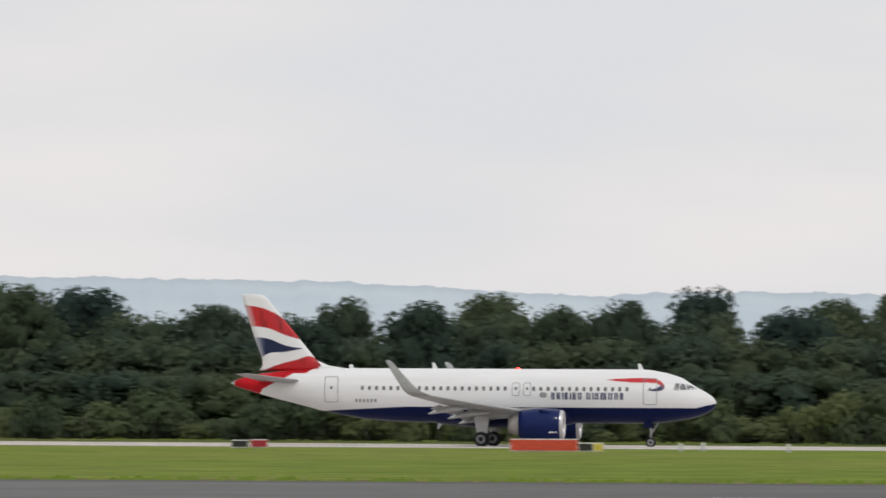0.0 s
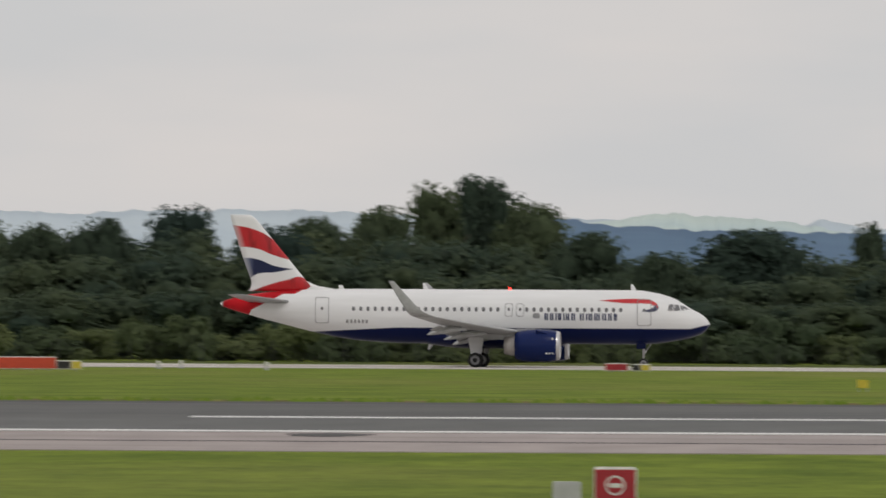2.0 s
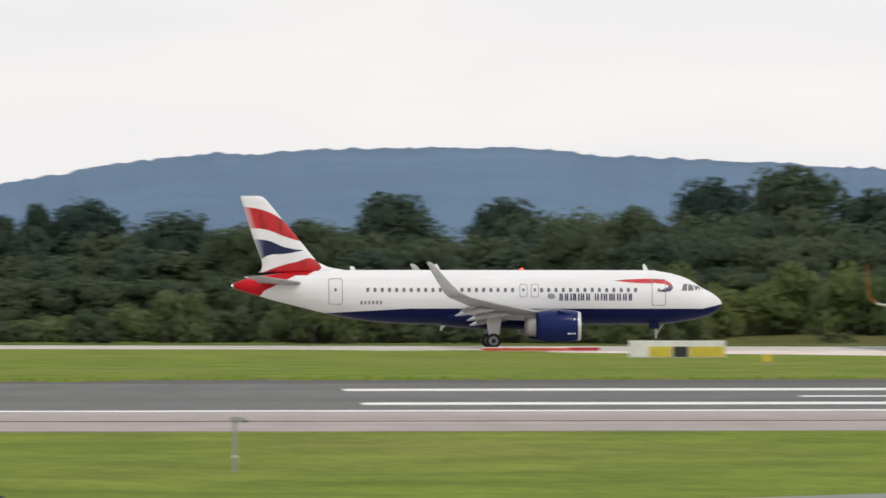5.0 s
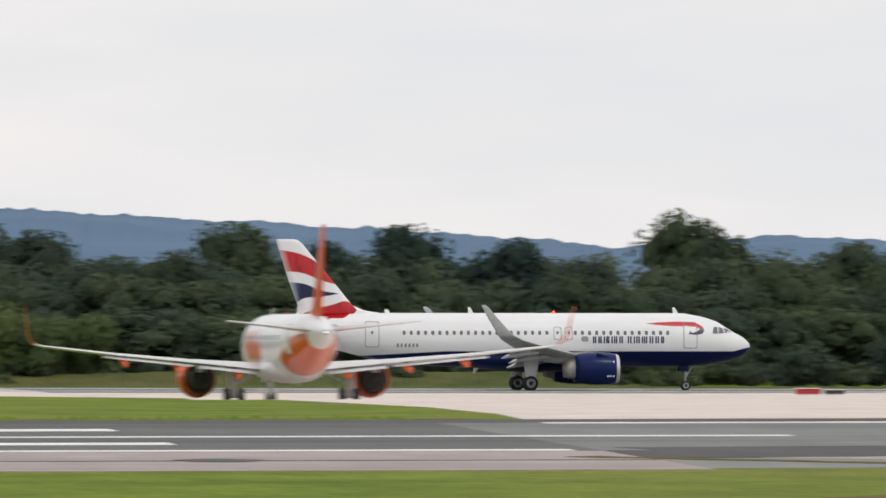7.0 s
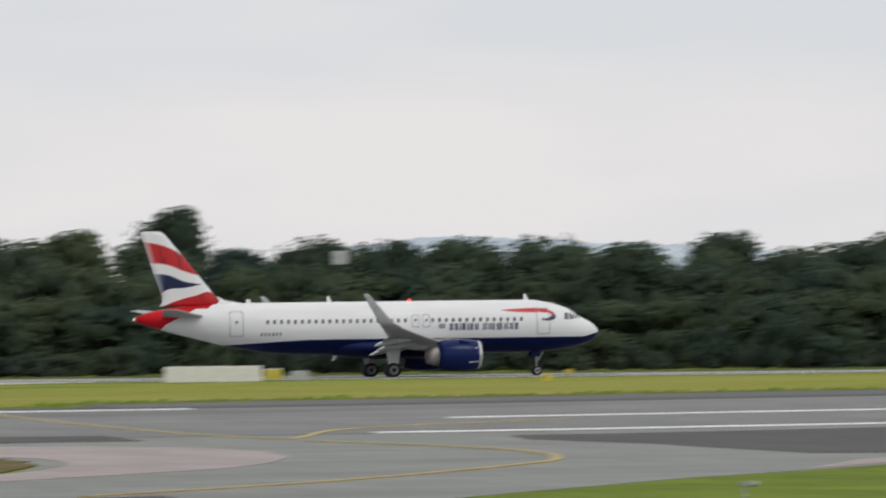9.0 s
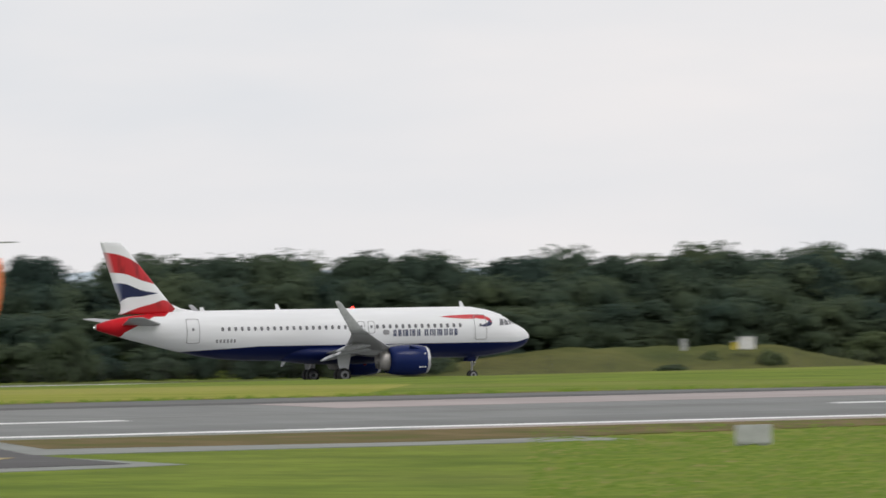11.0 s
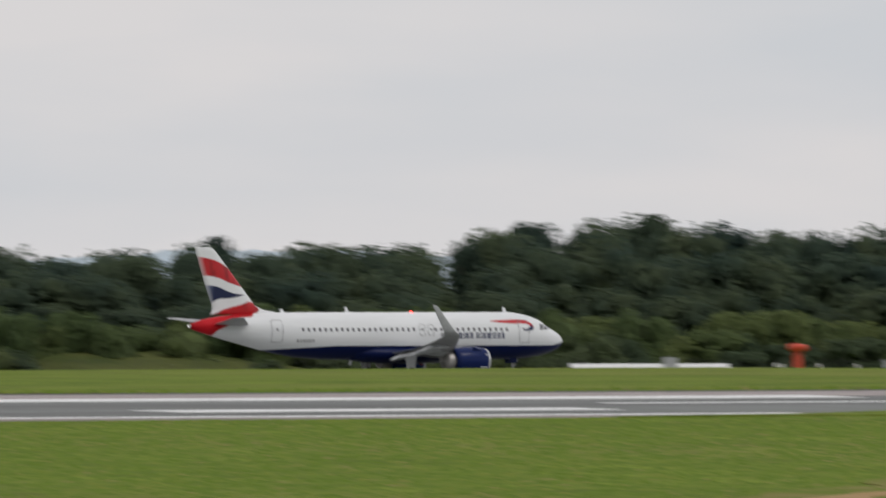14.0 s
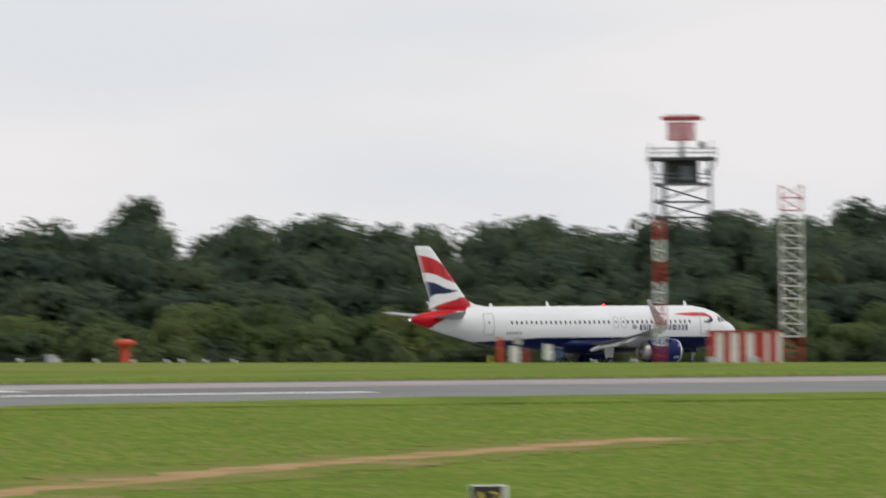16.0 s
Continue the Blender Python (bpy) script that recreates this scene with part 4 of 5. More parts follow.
def tree(x, y, top, radius, kind="broad"):
    """A tree of that height and crown radius, on the land at (x, y)."""
    z = height(x, y) - .15
    if kind == "shrub":
        ob = tagged(new("shrub"), "bushy mid-green shrub at the edge of the wood", "shrub", "shrubs along the wood")
        crowns, low = DUSKY if 128 < x < 300 else SHRUBS, 0.0
    elif kind == "sapling":
        ob = tagged(new("young_tree"), "light yellow-green young tree before the dark wood", "tree", "young trees before the wood")
        crowns, low = SAPLINGS, .02
    elif kind == "pine":
        ob = tagged(new("conifer"), "dark green conifer standing in the wood", "tree", "trees of the wood")
        crowns, low = PINES, .06
    else:
        ob = tagged(new("tree"), "dark green broad-leaved tree in full leaf", "tree", "trees of the wood")
        crowns, low = CROWNS, .1
    ob.matrix_basis = pose(x, y, z, 0, 0, rng.uniform(0, 360))
    trunk = new("trunk", rng.choice(TRUNKS))
    trunk.parent, trunk.scale = ob, (top * .55, top * .55, top * .9)
    crown = new("crown", rng.choice(crowns))
    crown.parent, crown.scale, crown.location = ob, (radius, radius, top * (1 - low)), (0, 0, top * low)
    return ob


# the tall trees that stand out against the sky: place, height, crown radius
TALL_A = [(-145, 850, 14.5, 4.3), (-140, 860, 14.3, 4.9), (-126, 850, 12.6, 4.8), (-117, 840, 11.4, 3.0), (-115, 850, 13.3, 3.3), (-108, 845, 12.8, 3.8), (-103, 860, 13.9, 4.3), (-96, 850, 12.6, 2.8), (-90, 850, 13.1, 3.3), (-84, 860, 14.5, 3.6), (-75, 850, 12.5, 4.0), (-72, 860, 13.5, 3.6), (-67, 870, 14.7, 3.8), (-62, 875, 16.9, 3.4), (-58, 880, 17.8, 3.9), (-53, 870, 15.0, 3.8), (-47, 850, 12.2, 3.8), (-40, 840, 10.3, 2.7), (-32, 850, 12.5, 5.5)]
TALL_B = [(-22, 870, 13.3, 2.0), (-17, 860, 12.7, 3.3), (-11, 850, 11.0, 3.5), (-7, 850, 11.8, 2.8), (-3, 860, 12.8, 1.8), (1, 860, 13.3, 4.0), (9, 850, 12.0, 4.3), (15, 840, 10.8, 3.7), (21, 840, 11.3, 3.7), (29, 870, 14.0, 5.1), (39, 860, 13.5, 3.8), (44, 840, 11.4, 3.2), (50, 850, 12.6, 2.8), (58, 870, 15.5, 4.4), (66, 880, 16.9, 5.2), (73, 870, 14.5, 4.9), (78, 850, 11.8, 3.8), (84, 850, 12.4, 3.3)]
TALL_C = [(92, 870, 15.4, 4.9), (98, 860, 13.4, 3.8), (107, 870, 14.8, 4.6), (115, 860, 13.3, 4.3), (120, 845, 11.3, 3.5), (134, 880, 16.4, 3.9), (136, 870, 14.6, 3.1), (137, 840, 11.3, 3.8), (146, 860, 13.2, 4.4), (150, 850, 12.5, 3.8), (155, 845, 11.3, 3.5), (162, 855, 12.9, 3.8), (168, 850, 12.6, 3.8), (178, 860, 13.6, 4.4), (191, 875, 16.0, 3.9), (190, 845, 11.4, 3.8), (199, 850, 12.6, 3.9), (206, 850, 12.2, 3.9), (213, 850, 12.4, 4.6)]
TALL_D = [(220, 845, 11.6, 4.4), (227, 845, 11.7, 3.9), (240, 860, 12.9, 4.2), (242, 845, 11.1, 3.6), (250, 850, 11.7, 4.4), (255, 845, 11.1, 3.6), (262, 850, 11.8, 3.4), (269, 850, 11.6, 3.9), (279, 855, 12.4, 3.7), (287, 850, 11.7, 4.5), (295, 850, 11.8, 4.8), (301, 850, 12.1, 4.5), (309, 850, 11.8, 4.8), (316, 850, 11.9, 4.8), (325, 850, 11.7, 4.8), (335, 850, 11.5, 4.8), (342, 850, 11.4, 4.0), (348, 850, 11.7, 4.6), (353, 845, 11.4, 4.0), (362, 850, 11.9, 4.3)]
TALL_E = [(369, 845, 11.1, 4.6), (405, 900, 14.7, 3.0), (389, 845, 11.1, 4.7), (395, 845, 11.2, 4.4), (403, 845, 11.4, 4.7), (414, 850, 12.0, 4.7), (423, 850, 12.7, 4.7), (433, 850, 12.1, 4.8), (442, 850, 11.8, 4.5), (450, 850, 12.3, 4.2), (456, 848, 12.4, 4.2), (470, 870, 14.9, 2.8), (465, 850, 12.5, 4.0), (478, 860, 13.8, 3.8), (484, 855, 13.3, 4.3), (495, 860, 14.1, 3.8), (507, 870, 16.2, 3.8), (511, 865, 14.8, 3.8), (527, 880, 17.2, 5.1), (531, 870, 16.2, 4.5)]
TALL_F = [(535, 865, 15.4, 3.3), (541, 860, 14.5, 4.5), (550, 860, 14.4, 3.6), (572, 885, 19.4, 4.0), (569, 865, 14.9, 4.6), (584, 870, 15.8, 4.3), (583, 862, 15.3, 4.3), (591, 865, 15.5, 3.7), (620, 875, 16.9, 3.8), (622, 865, 15.2, 4.4), (630, 865, 15.1, 4.4), (653, 885, 18.2, 5.2), (659, 880, 17.8, 4.9), (676, 890, 19.8, 5.3), (688, 890, 19.1, 5.6)]
PINE_ROW = [(-22, 872, 13.4, 1.8), (-3, 862, 12.9, 1.8), (586, 872, 15.9, 2.2), (593, 868, 15.4, 2.2), (601, 872, 16.4, 2.3), (611, 874, 16.7, 3.1), (574, 886, 18.4, 2.2)]
for row in (TALL_A, TALL_B, TALL_C, TALL_D, TALL_E, TALL_F):
    for x, y, top, r in row:
        tree(x, y, top + (.6 if 490 < x < 560 else .3 if 100 < x < 260 else 0), r * rng.uniform(1.15, 1.4))
for x, y, top, r in PINE_ROW:
    tree(x, y, top, r, "pine")
# rough grass banks along the foot of the wood, and a clearing on the rising ground
M_BANK = grass_material("bank_grass", (0.06, 0.078, 0.024), (0.112, 0.118, 0.038), (0.15, 0.12, 0.05))


def bank_top(x):
    """How high the bank stands, in metres over the datum."""
    return float(np.interp(x, [40, 56, 82, 112, 128, 296, 318, 340, 352, 414, 424, 440, 456], [-1, .6, 1.0, 1.0, -1, -1, 1.7, 1.8, -1, -1, 1.5, 1.7, -1]))


def bank(x0, x1, y0, y1):
    bm = bmesh.new()
    n = round((x1 - x0) / 1.5)
    rows = []
    for k in range(9):
        q = k / 8
        row = []
        for i in range(n + 1):
            x, y = x0 + (x1 - x0) * i / n, y0 + (y1 - y0) * q
            low = height(x, y) - .1
            rise = max(0.0, bank_top(x) - low) * (3 * q * q - 2 * q ** 3)
            row.append(bm.verts.new((x, y, low + rise * (1 + .12 * noise.noise((x * .5, y * .4, 3))))))
        rows.append(row)
    for a, b in zip(rows, rows[1:]):
        for i in range(n):
            bm.faces.new((a[i], a[i + 1], b[i + 1], b[i]))
    setting("grass_bank", bm, M_BANK, "rank olive-brown grass bank at the foot of the wood", "grass", True)


bank(40, 128, 799, 818)
bank(296, 352, 799, 824)
bank(414, 456, 799, 820)


def on_bank(x):
    return bank_top(x) > .3


# the body of the wood: lower trees, then shrubs along its foot
def canopy(b):
    """How high the wood's even canopy stands above the eye, as a slope, along the bearing in degrees."""
    return float(np.interp(b, [-12, -5, -3, 0, 1.5, 4, 5.5, 8, 10, 14, 20, 26, 29, 30.5, 33, 38],
                           [.0085, .0091, .0071, .0076, .0078, .01, .0092, .0092, .0093, .0092, .0085, .0081, .0093, .0113, .0106, .0112]))


def joined_wood(spots):
    """All the trees of the wood's body, as one thing that nobody could count."""
    vs, fs, ns, n = [], [], [], 0
    for me, m in spots:
        turn = np.array(m.to_quaternion().to_matrix())
        ns.append(NORMALS[me.name] @ turn.T)
        co = np.empty(len(me.vertices) * 3)
        me.vertices.foreach_get("co", co)
        co = co.reshape(-1, 3) @ np.array(m.to_3x3()).T + np.array(m.translation)
        vs.append(co)
        fs += [tuple(n + i for i in p.vertices) for p in me.polygons]
        n += len(co)
    me = bpy.data.meshes.new("wood")
    me.from_pydata(np.concatenate(vs).tolist(), [], fs)
    me.materials.append(M_WOOD)
    me.shade_smooth()
    me.normals_split_custom_set_from_vertices(np.concatenate(ns).tolist())
    tagged(new("wood", me), "dense dark green mixed wood behind the far runway", "wood", kind="stuff")


spots = []
for row, (near, far, step) in enumerate(((852, 872, 5.0), (838, 850, 5.2), (824, 836, 5.6))):
    x = -190 - row
    while x < 800:
        y = rng.uniform(near, far)
        lift = 4 + canopy(math.degrees(math.atan2(x, y))) * math.hypot(x, y)
        top = (lift - height(x, y)) * rng.uniform(.93, 1.07) * (1, .82, .58)[row]
        r = rng.uniform(4.2, 6.6)
        m = pose(x, y, height(x, y) - .2, 0, 0, rng.uniform(0, 360)) @ Matrix.Diagonal((r, r, top, 1))
        spots.append((rng.choice(FILL), m))
        x += rng.uniform(.75, 1.25) * step
joined_wood(spots)
x = -185
while x < 790:
    if not on_bank(x) or rng.random() < .3:
        tree(x, rng.uniform(802, 818), rng.uniform(2.0, 5.0) * (.5 if on_bank(x) else 1), rng.uniform(2.2, 4.4) * (.5 if on_bank(x) else 1), "shrub")
    x += rng.uniform(3.0, 5.0)


for x, end in ((405, 640), (46, 74)):
    while x < end:
        tree(x, rng.uniform(812, 822), rng.uniform(4.4, 7.6), rng.uniform(3.0, 4.8), "sapling")
        x += rng.uniform(2.6, 4.4)


# ---- distance ----
def hill(name, rows, depth, material, label):
    """A range of hills: bearings in degrees and heights in metres along a crest that far off."""
    a = [r[0] for r in rows]
    h = [r[1] for r in rows]
    bm = bmesh.new()
    lines = []
    n = 420
    for i in range(n + 1):
        b = a[0] + (a[-1] - a[0]) * i / n
        top = float(np.interp(b, a, h))
        top += (noise.noise((b * 3, 1, 0)) * 1.6 + noise.noise((b * 11, 5, 0)) * 1.3 + noise.noise((b * 37, 5, 0)) * .8) * min(1, max(top, 0) / 25)
        s, c = math.sin(radians(b)), math.cos(radians(b))
        col = []
        for k in range(9):
            q = k / 8
            R = depth - 900 * (1 - q)
            z = -6 + (top + 6) * (q ** .7) + (noise.noise((b * 4, q * 5, 9)) * 3 if 0 < q < 1 else 0)
            col.append(bm.verts.new((R * s, R * c, z)))
        col.append(bm.verts.new(((depth + 60) * s, (depth + 60) * c, -10)))
        lines.append(col)
    for p, q in zip(lines, lines[1:]):
        for k in range(len(p) - 1):
            bm.faces.new((q[k], q[k + 1], p[k + 1], p[k]))
    return setting(name, bm, material, label, "hills", True)


def far_material(name, dark, light, scale):
    k = Nodes(name, 1.0)
    return k.color(k.ramp(k.noise(scale, 6, (1, 1, 3)), (0.35, dark), (0.65, light))).mat


# Far slopes are paled and blued: haze is put into their base colours.
M_FAR = far_material("haze_painted_far_hill", (0.43, 0.52, 0.59), (0.5, 0.58, 0.63), .004)
M_FIELD = far_material("haze_painted_green_hill", (0.45, 0.56, 0.57), (0.56, 0.66, 0.62), .006)
# The wooded hill's base colour carries the blue of distance haze.
M_WOODED = far_material("haze_painted_wooded_hill", (0.076, 0.145, 0.24), (0.09, 0.168, 0.262), .012)
hill("hills_far", [(-12.8, 58.2), (-9.77, 63.1), (-7.74, 61.1), (-7.07, 58.2), (-6.4, 54.5), (-5.4, 57.1), (-4.71, 56.5), (-3.7, 52.5), (-2.86, 53.1), (-1.91, 49.6), (-1.74, 53.6), (-1.51, 49.6), (-1.0, 46.8)], 4850, M_FAR, "hills far beyond the wood, tinted pale blue for haze")
hill("hills_far", [(13.24, 41.1), (13.88, 47.6), (14.65, 44.8), (15.32, 41.7), (16.27, 35.4), (20.65, 32.5), (27.39, 37.7), (28.11, 42.2), (28.89, 42.2), (30.76, 35.4)], 4850, M_FAR, "hills far beyond the wood, tinted pale blue for haze")
hill("hills_field", [(-3.87, 45.5), (-3.06, 50.4), (-2.64, 54.9), (-2.2, 52.1), (-1.91, 50.4), (-1.61, 45.5), (-1.0, 42.7)], 4700, M_FIELD, "fields on a distant hill, tinted pale green for haze")
hill("hills_wooded", [(-3.77, 45.7), (-3.45, 49.0), (-3.02, 44.5), (-2.4, 42.7), (-1.68, 41.9), (-1.2, 41.9), (-0.97, 44.5), (-0.7, 51.3), (-0.33, 55.1), (0.11, 60.2), (0.52, 66.0), (1.09, 67.2), (1.46, 69.5), (2.63, 70.3), (3.23, 66.5), (3.98, 63.9), (4.65, 61.4), (5.68, 56.9), (6.36, 54.3), (7.28, 50.5), (7.86, 47.5), (8.26, 44.2), (8.65, 46.0), (9.16, 49.5), (9.51, 49.0), (10.15, 45.7), (10.62, 44.5), (10.94, 34.4)], 4300, M_WOODED, "wooded hill coloured blue to stand for haze")

# ---- signs, posts and equipment of the airfield ----
M_WPAINT = worn("white_paint", (0.72, 0.72, 0.7), 0.5)
M_GREYBOX = worn("grey_cabinet_paint", (0.45, 0.46, 0.46), 0.5)
M_REDP = worn("red_sign_face", (0.36, 0.018, 0.03), 0.45)
M_ORANGEP = worn("orange_paint", (0.58, 0.065, 0.028), 0.5)
M_REDP2X = worn("faded_red_pole", (0.2, 0.09, 0.06), 0.6)
M_SOCK = worn("orange_cloth", (0.85, 0.25, 0.1), 0.8)
M_BLACKP = worn("black_sign_face", (0.02, 0.02, 0.02), 0.5)
M_YELP = worn("yellow_sign_face", (0.6, 0.48, 0.05), 0.5)
M_GALV = worn("galvanised_steel", (0.36, 0.37, 0.38), 0.5, 0.5)
M_AMBERLIT = Nodes("amber_lens_lit", 0.3).color((0.8, 0.25, 0.02)).glow((1, 0.2, 0.015), 1.6).mat


def facing(x, y):
    """The turn that makes a sign look back at the camera's stand."""
    return -math.degrees(math.atan2(x, y))


def sign(x, y, w, h, panels, label, legs=2, lift=0.12, depth=0.3, brow=0.06):
    """A board on short legs; panels are (from, to, material) along its face, 0 to 1."""
    ob = thing("airfield_sign", x, y, facing(x, y), label, "airfield sign", "signs of the airfield")
    case = part("case", box(-w / 2, w / 2, -depth / 2, depth / 2, lift, lift + h, .03), M_WPAINT, ob)
    for a, b, m in panels:
        part("panel", box(-w / 2 + a * w + .03, -w / 2 + b * w - .03, -depth / 2 - .012, -depth / 2 + .004, lift + .06, lift + h - brow, 0), m, case)
    for i in range(legs):
        q = -w / 2 + w * (i + .5) / legs
        part("leg", rod((q, 0, 0), (q, 0, lift + .03), .04), M_GALV, ob)
    return ob


def no_entry(x, y, w, h, label):
    ob = sign(x, y, w, h, [(0, 1, M_REDP)], label)
    bm = bmesh.new()
    r = h * .27
    ring = [[(k * math.cos(i * math.pi / 16), -.168, .12 + h / 2 + k * math.sin(i * math.pi / 16)) for i in range(32)] for k in (r, r * .82)]
    rows = [[bm.verts.new(p) for p in q] for q in ring]
    for i in range(32):
        bm.faces.new((rows[0][i], rows[0][(i + 1) % 32], rows[1][(i + 1) % 32], rows[1][i]))
    part("ring_mark", bm, M_WPAINT, ob)
    part("bar_mark", box(-r * .62, r * .62, -.172, -.163, .12 + h / 2 - .05, .12 + h / 2 + .05, 0), M_WPAINT, ob)


def cabinet(x, y, w, h, d, label, mat=None, roof=False):
    ob = thing("equipment_cabinet", x, y, facing(x, y), label, "cabinet", "equipment boxes of the airfield")
    body = part("body", box(-w / 2, w / 2, -d / 2, d / 2, .05, h, .03), mat or M_GREYBOX, ob)
    part("plinth", box(-w / 2 + .03, w / 2 - .03, -d / 2 + .03, d / 2 - .03, 0, .06, 0), M_GALV, ob)
    n = max(2, round(w / .45))
    for i in range(n):
        part("door_panel", box(-w / 2 + w * i / n + .03, -w / 2 + w * (i + 1) / n - .03, -d / 2 - .015, -d / 2 + .01, .12, h - .08, .005), mat or M_GREYBOX, body)
    return ob


def post(x, y, h, label, head=True):
    ob = thing("edge_marker_post", x, y, facing(x, y), label, "marker post", "marker posts along the taxiway")
    part("stake", rod((0, 0, 0), (0, 0, h), .045, .035), M_GALV, ob)
    part("collar", rod((0, 0, h * .3), (0, 0, h * .36), .06), M_WPAINT, ob)
    if head:
        part("lamp_head", add(box(-.12, .2, -.1, .1, h, h + .14, .03), rod((.2, 0, h + .07), (.32, 0, h + .05), .07)), M_GALV, ob)


def marker(x, y, label="small yellow marker board in the grass"):
    ob = thing("marker_board", x, y, facing(x, y), label, "marker board", "yellow marker boards")
    part("board", box(-.26, .26, -.05, .05, .2, .6, .02), M_YELP, ob)
    for q in (-.2, .2):
        part("leg", rod((q, 0, 0), (q, 0, .22), .025), M_GALV, ob)


no_entry(-11.4, 219.2, .98, .84, "white-rimmed red no-entry sign standing in the grass")
cabinet(-12.5, 219.1, .66, .62, .5, "light grey cabinet beside the red sign")
post(-4.7, 221.2, .95, "white marker post with a lamp head in the grass")
post(4.0, 235.7, 1.25, "white marker post with a lamp head in the grass")
post(74.1, 232.5, .75, "white marker post in the near grass", False)
post(62.8, 223.3, .3, "short marker post with a lamp head by the taxiway")
guard = thing("guard_light", -1.7, 194.5, 3, "black guard light box with lit amber lens", "guard light")
part("housing", box(-.36, .36, -.12, .12, .04, .36, .04), M_BLACKP, guard)
for q in (-.17, .17):
    part("lens", spun([(-.12, .12), (-.15, .11), (-.16, .02)], (q, 0, .21), "y", 16), M_AMBERLIT if q < 0 else M_BLACKP, guard, "round amber lens")
part("leg", rod((0, 0, 0), (0, 0, .1), .05), M_GALV, guard)
red_board = sign(43.2, 166.2, 1.9, .78, [(0, 1, M_REDP)], "red mandatory sign with white lettering bars", 2, .06)
for i, q in enumerate((-.62, -.36, -.1, .2, .46, .72)):
    part("letter_bar", box(q - .09, q + .09, -.17, -.158, .3, .62, 0), M_WPAINT, red_board)
lettered = thing("airfield_sign", 121.8, 174.1, -34, "black airfield sign with yellow A3 in the near grass", "airfield sign", "signs of the airfield")
part("case", box(-.42, .42, -.14, .14, .06, .7, .03), M_WPAINT, lettered)
part("panel", box(-.39, .3, -.152, -.13, .09, .67, 0), M_BLACKP, lettered)
text = bpy.data.curves.new("sign_text", "FONT")
text.body, text.size, text.align_x, text.extrude = "A3", .52, "CENTER", .004
text.materials.append(M_YELP)
words = new("lettering", text)
words.parent, words.matrix_basis = lettered, pose(-.05, -.16, .2, 90, 0, 0)
for q in (-.3, .3):
    part("leg", rod((q, 0, 0), (q, 0, .08), .03), M_GALV, lettered)

# boards beside the far runway
sign(-73.6, 644.3, 4.6, .85, [(0, 1, M_ORANGEP)], "long orange-red runway sign in the grass", 4)
sign(-70.5, 644.9, 1.7, .6, [(0, .6, M_BLACKP), (.6, 1, M_YELP)], "black and yellow sign beside the orange sign")
sign(-97.0, 671.8, 1.2, .6, [(0, 1, M_REDP)], "red runway sign in the grass")
sign(-98.3, 671.3, 1.2, .55, [(0, 1, M_BLACKP)], "black taxiway sign in the grass")
sign(-34.8, 669.8, 1.6, .55, [(0, 1, M_REDP)], "red runway sign beside the far runway")
sign(-33.1, 670.2, 1.3, .5, [(0, .5, M_BLACKP), (.5, 1, M_YELP)], "black and yellow sign beside the far runway")
sign(33.0, 699.2, 6.4, .3, [(0, 1, M_ORANGEP)], "long low orange sign beside the far runway", 4, .05)
sign(37.3, 701.3, 2.6, .35, [(0, 1, M_REDP)], "low dark red sign beside the far runway", 2, .05)
sign(36.5, 578.6, 5.8, 1.05, [(.02, .2, M_WPAINT), (.2, .45, M_YELP), (.45, .62, M_BLACKP), (.62, 1, M_YELP)], "long white-framed sign with yellow and black panels", 4, .1, .4, .36)
sign(114.0, 688.4, 1.9, .5, [(0, 1, M_REDP)], "red runway sign on the concrete edge", 2, .06)
sign(115.7, 686.8, 1.5, .4, [(0, 1, M_BLACKP)], "black sign on the concrete edge", 2, .06)
sign(121.7, 663.7, 6.2, .5, [(0, 1, M_ORANGEP)], "long orange-red runway sign at the concrete edge", 4, .06)
sign(142.0, 638.1, 6.6, 1.1, [(.01, .99, M_WPAINT)], "long blank white board standing in the grass", 4, .06, .6)
sign(148.4, 647.7, 1.2, .8, [(0, 1, M_YELP)], "small yellow board beside the white board")
cabinet(149.8, 645.6, 1.2, .75, .6, "small grey cabinet with a lamp on a stalk")
for q in (-12.1, 460.8), (36.1, 498.2), (305.5, 612), (135.2, 521.2), (188.1, 718.5):
    marker(*q)
cabinet(116.3, 283.0, 1.15, .68, .6, "pale grey box in the near grass")

# windsock
sock = thing("windsock", 186.2, 580.9, -18, "limp orange windsock on a tall pole", "windsock")
part("pole", rod((0, 0, 0), (0, 0, 9.3), .09, .05), M_REDP2X, sock)
part("cross_bar", rod((-2.1, 0, 9.35), (2.1, 0, 9.35), .05), M_GALV, sock)
bm = spun([(0, .25), (-.05, .6), (-.6, .75), (-1.6, .82), (-2.6, .8), (-3.3, .7), (-3.75, .62), (-3.8, .4)], (.3, 0, 8.4), "z", 20)
for v in bm.verts:
    v.co.y *= .35
    v.co.x += .07 * (v.co.z - 6.5)
part("sleeve", bm, M_SOCK, sock, "hanging orange cloth sleeve", True)
part("swivel", rod((0, 0, 8.4), (0, 0, 9.4), .08), M_GALV, sock)


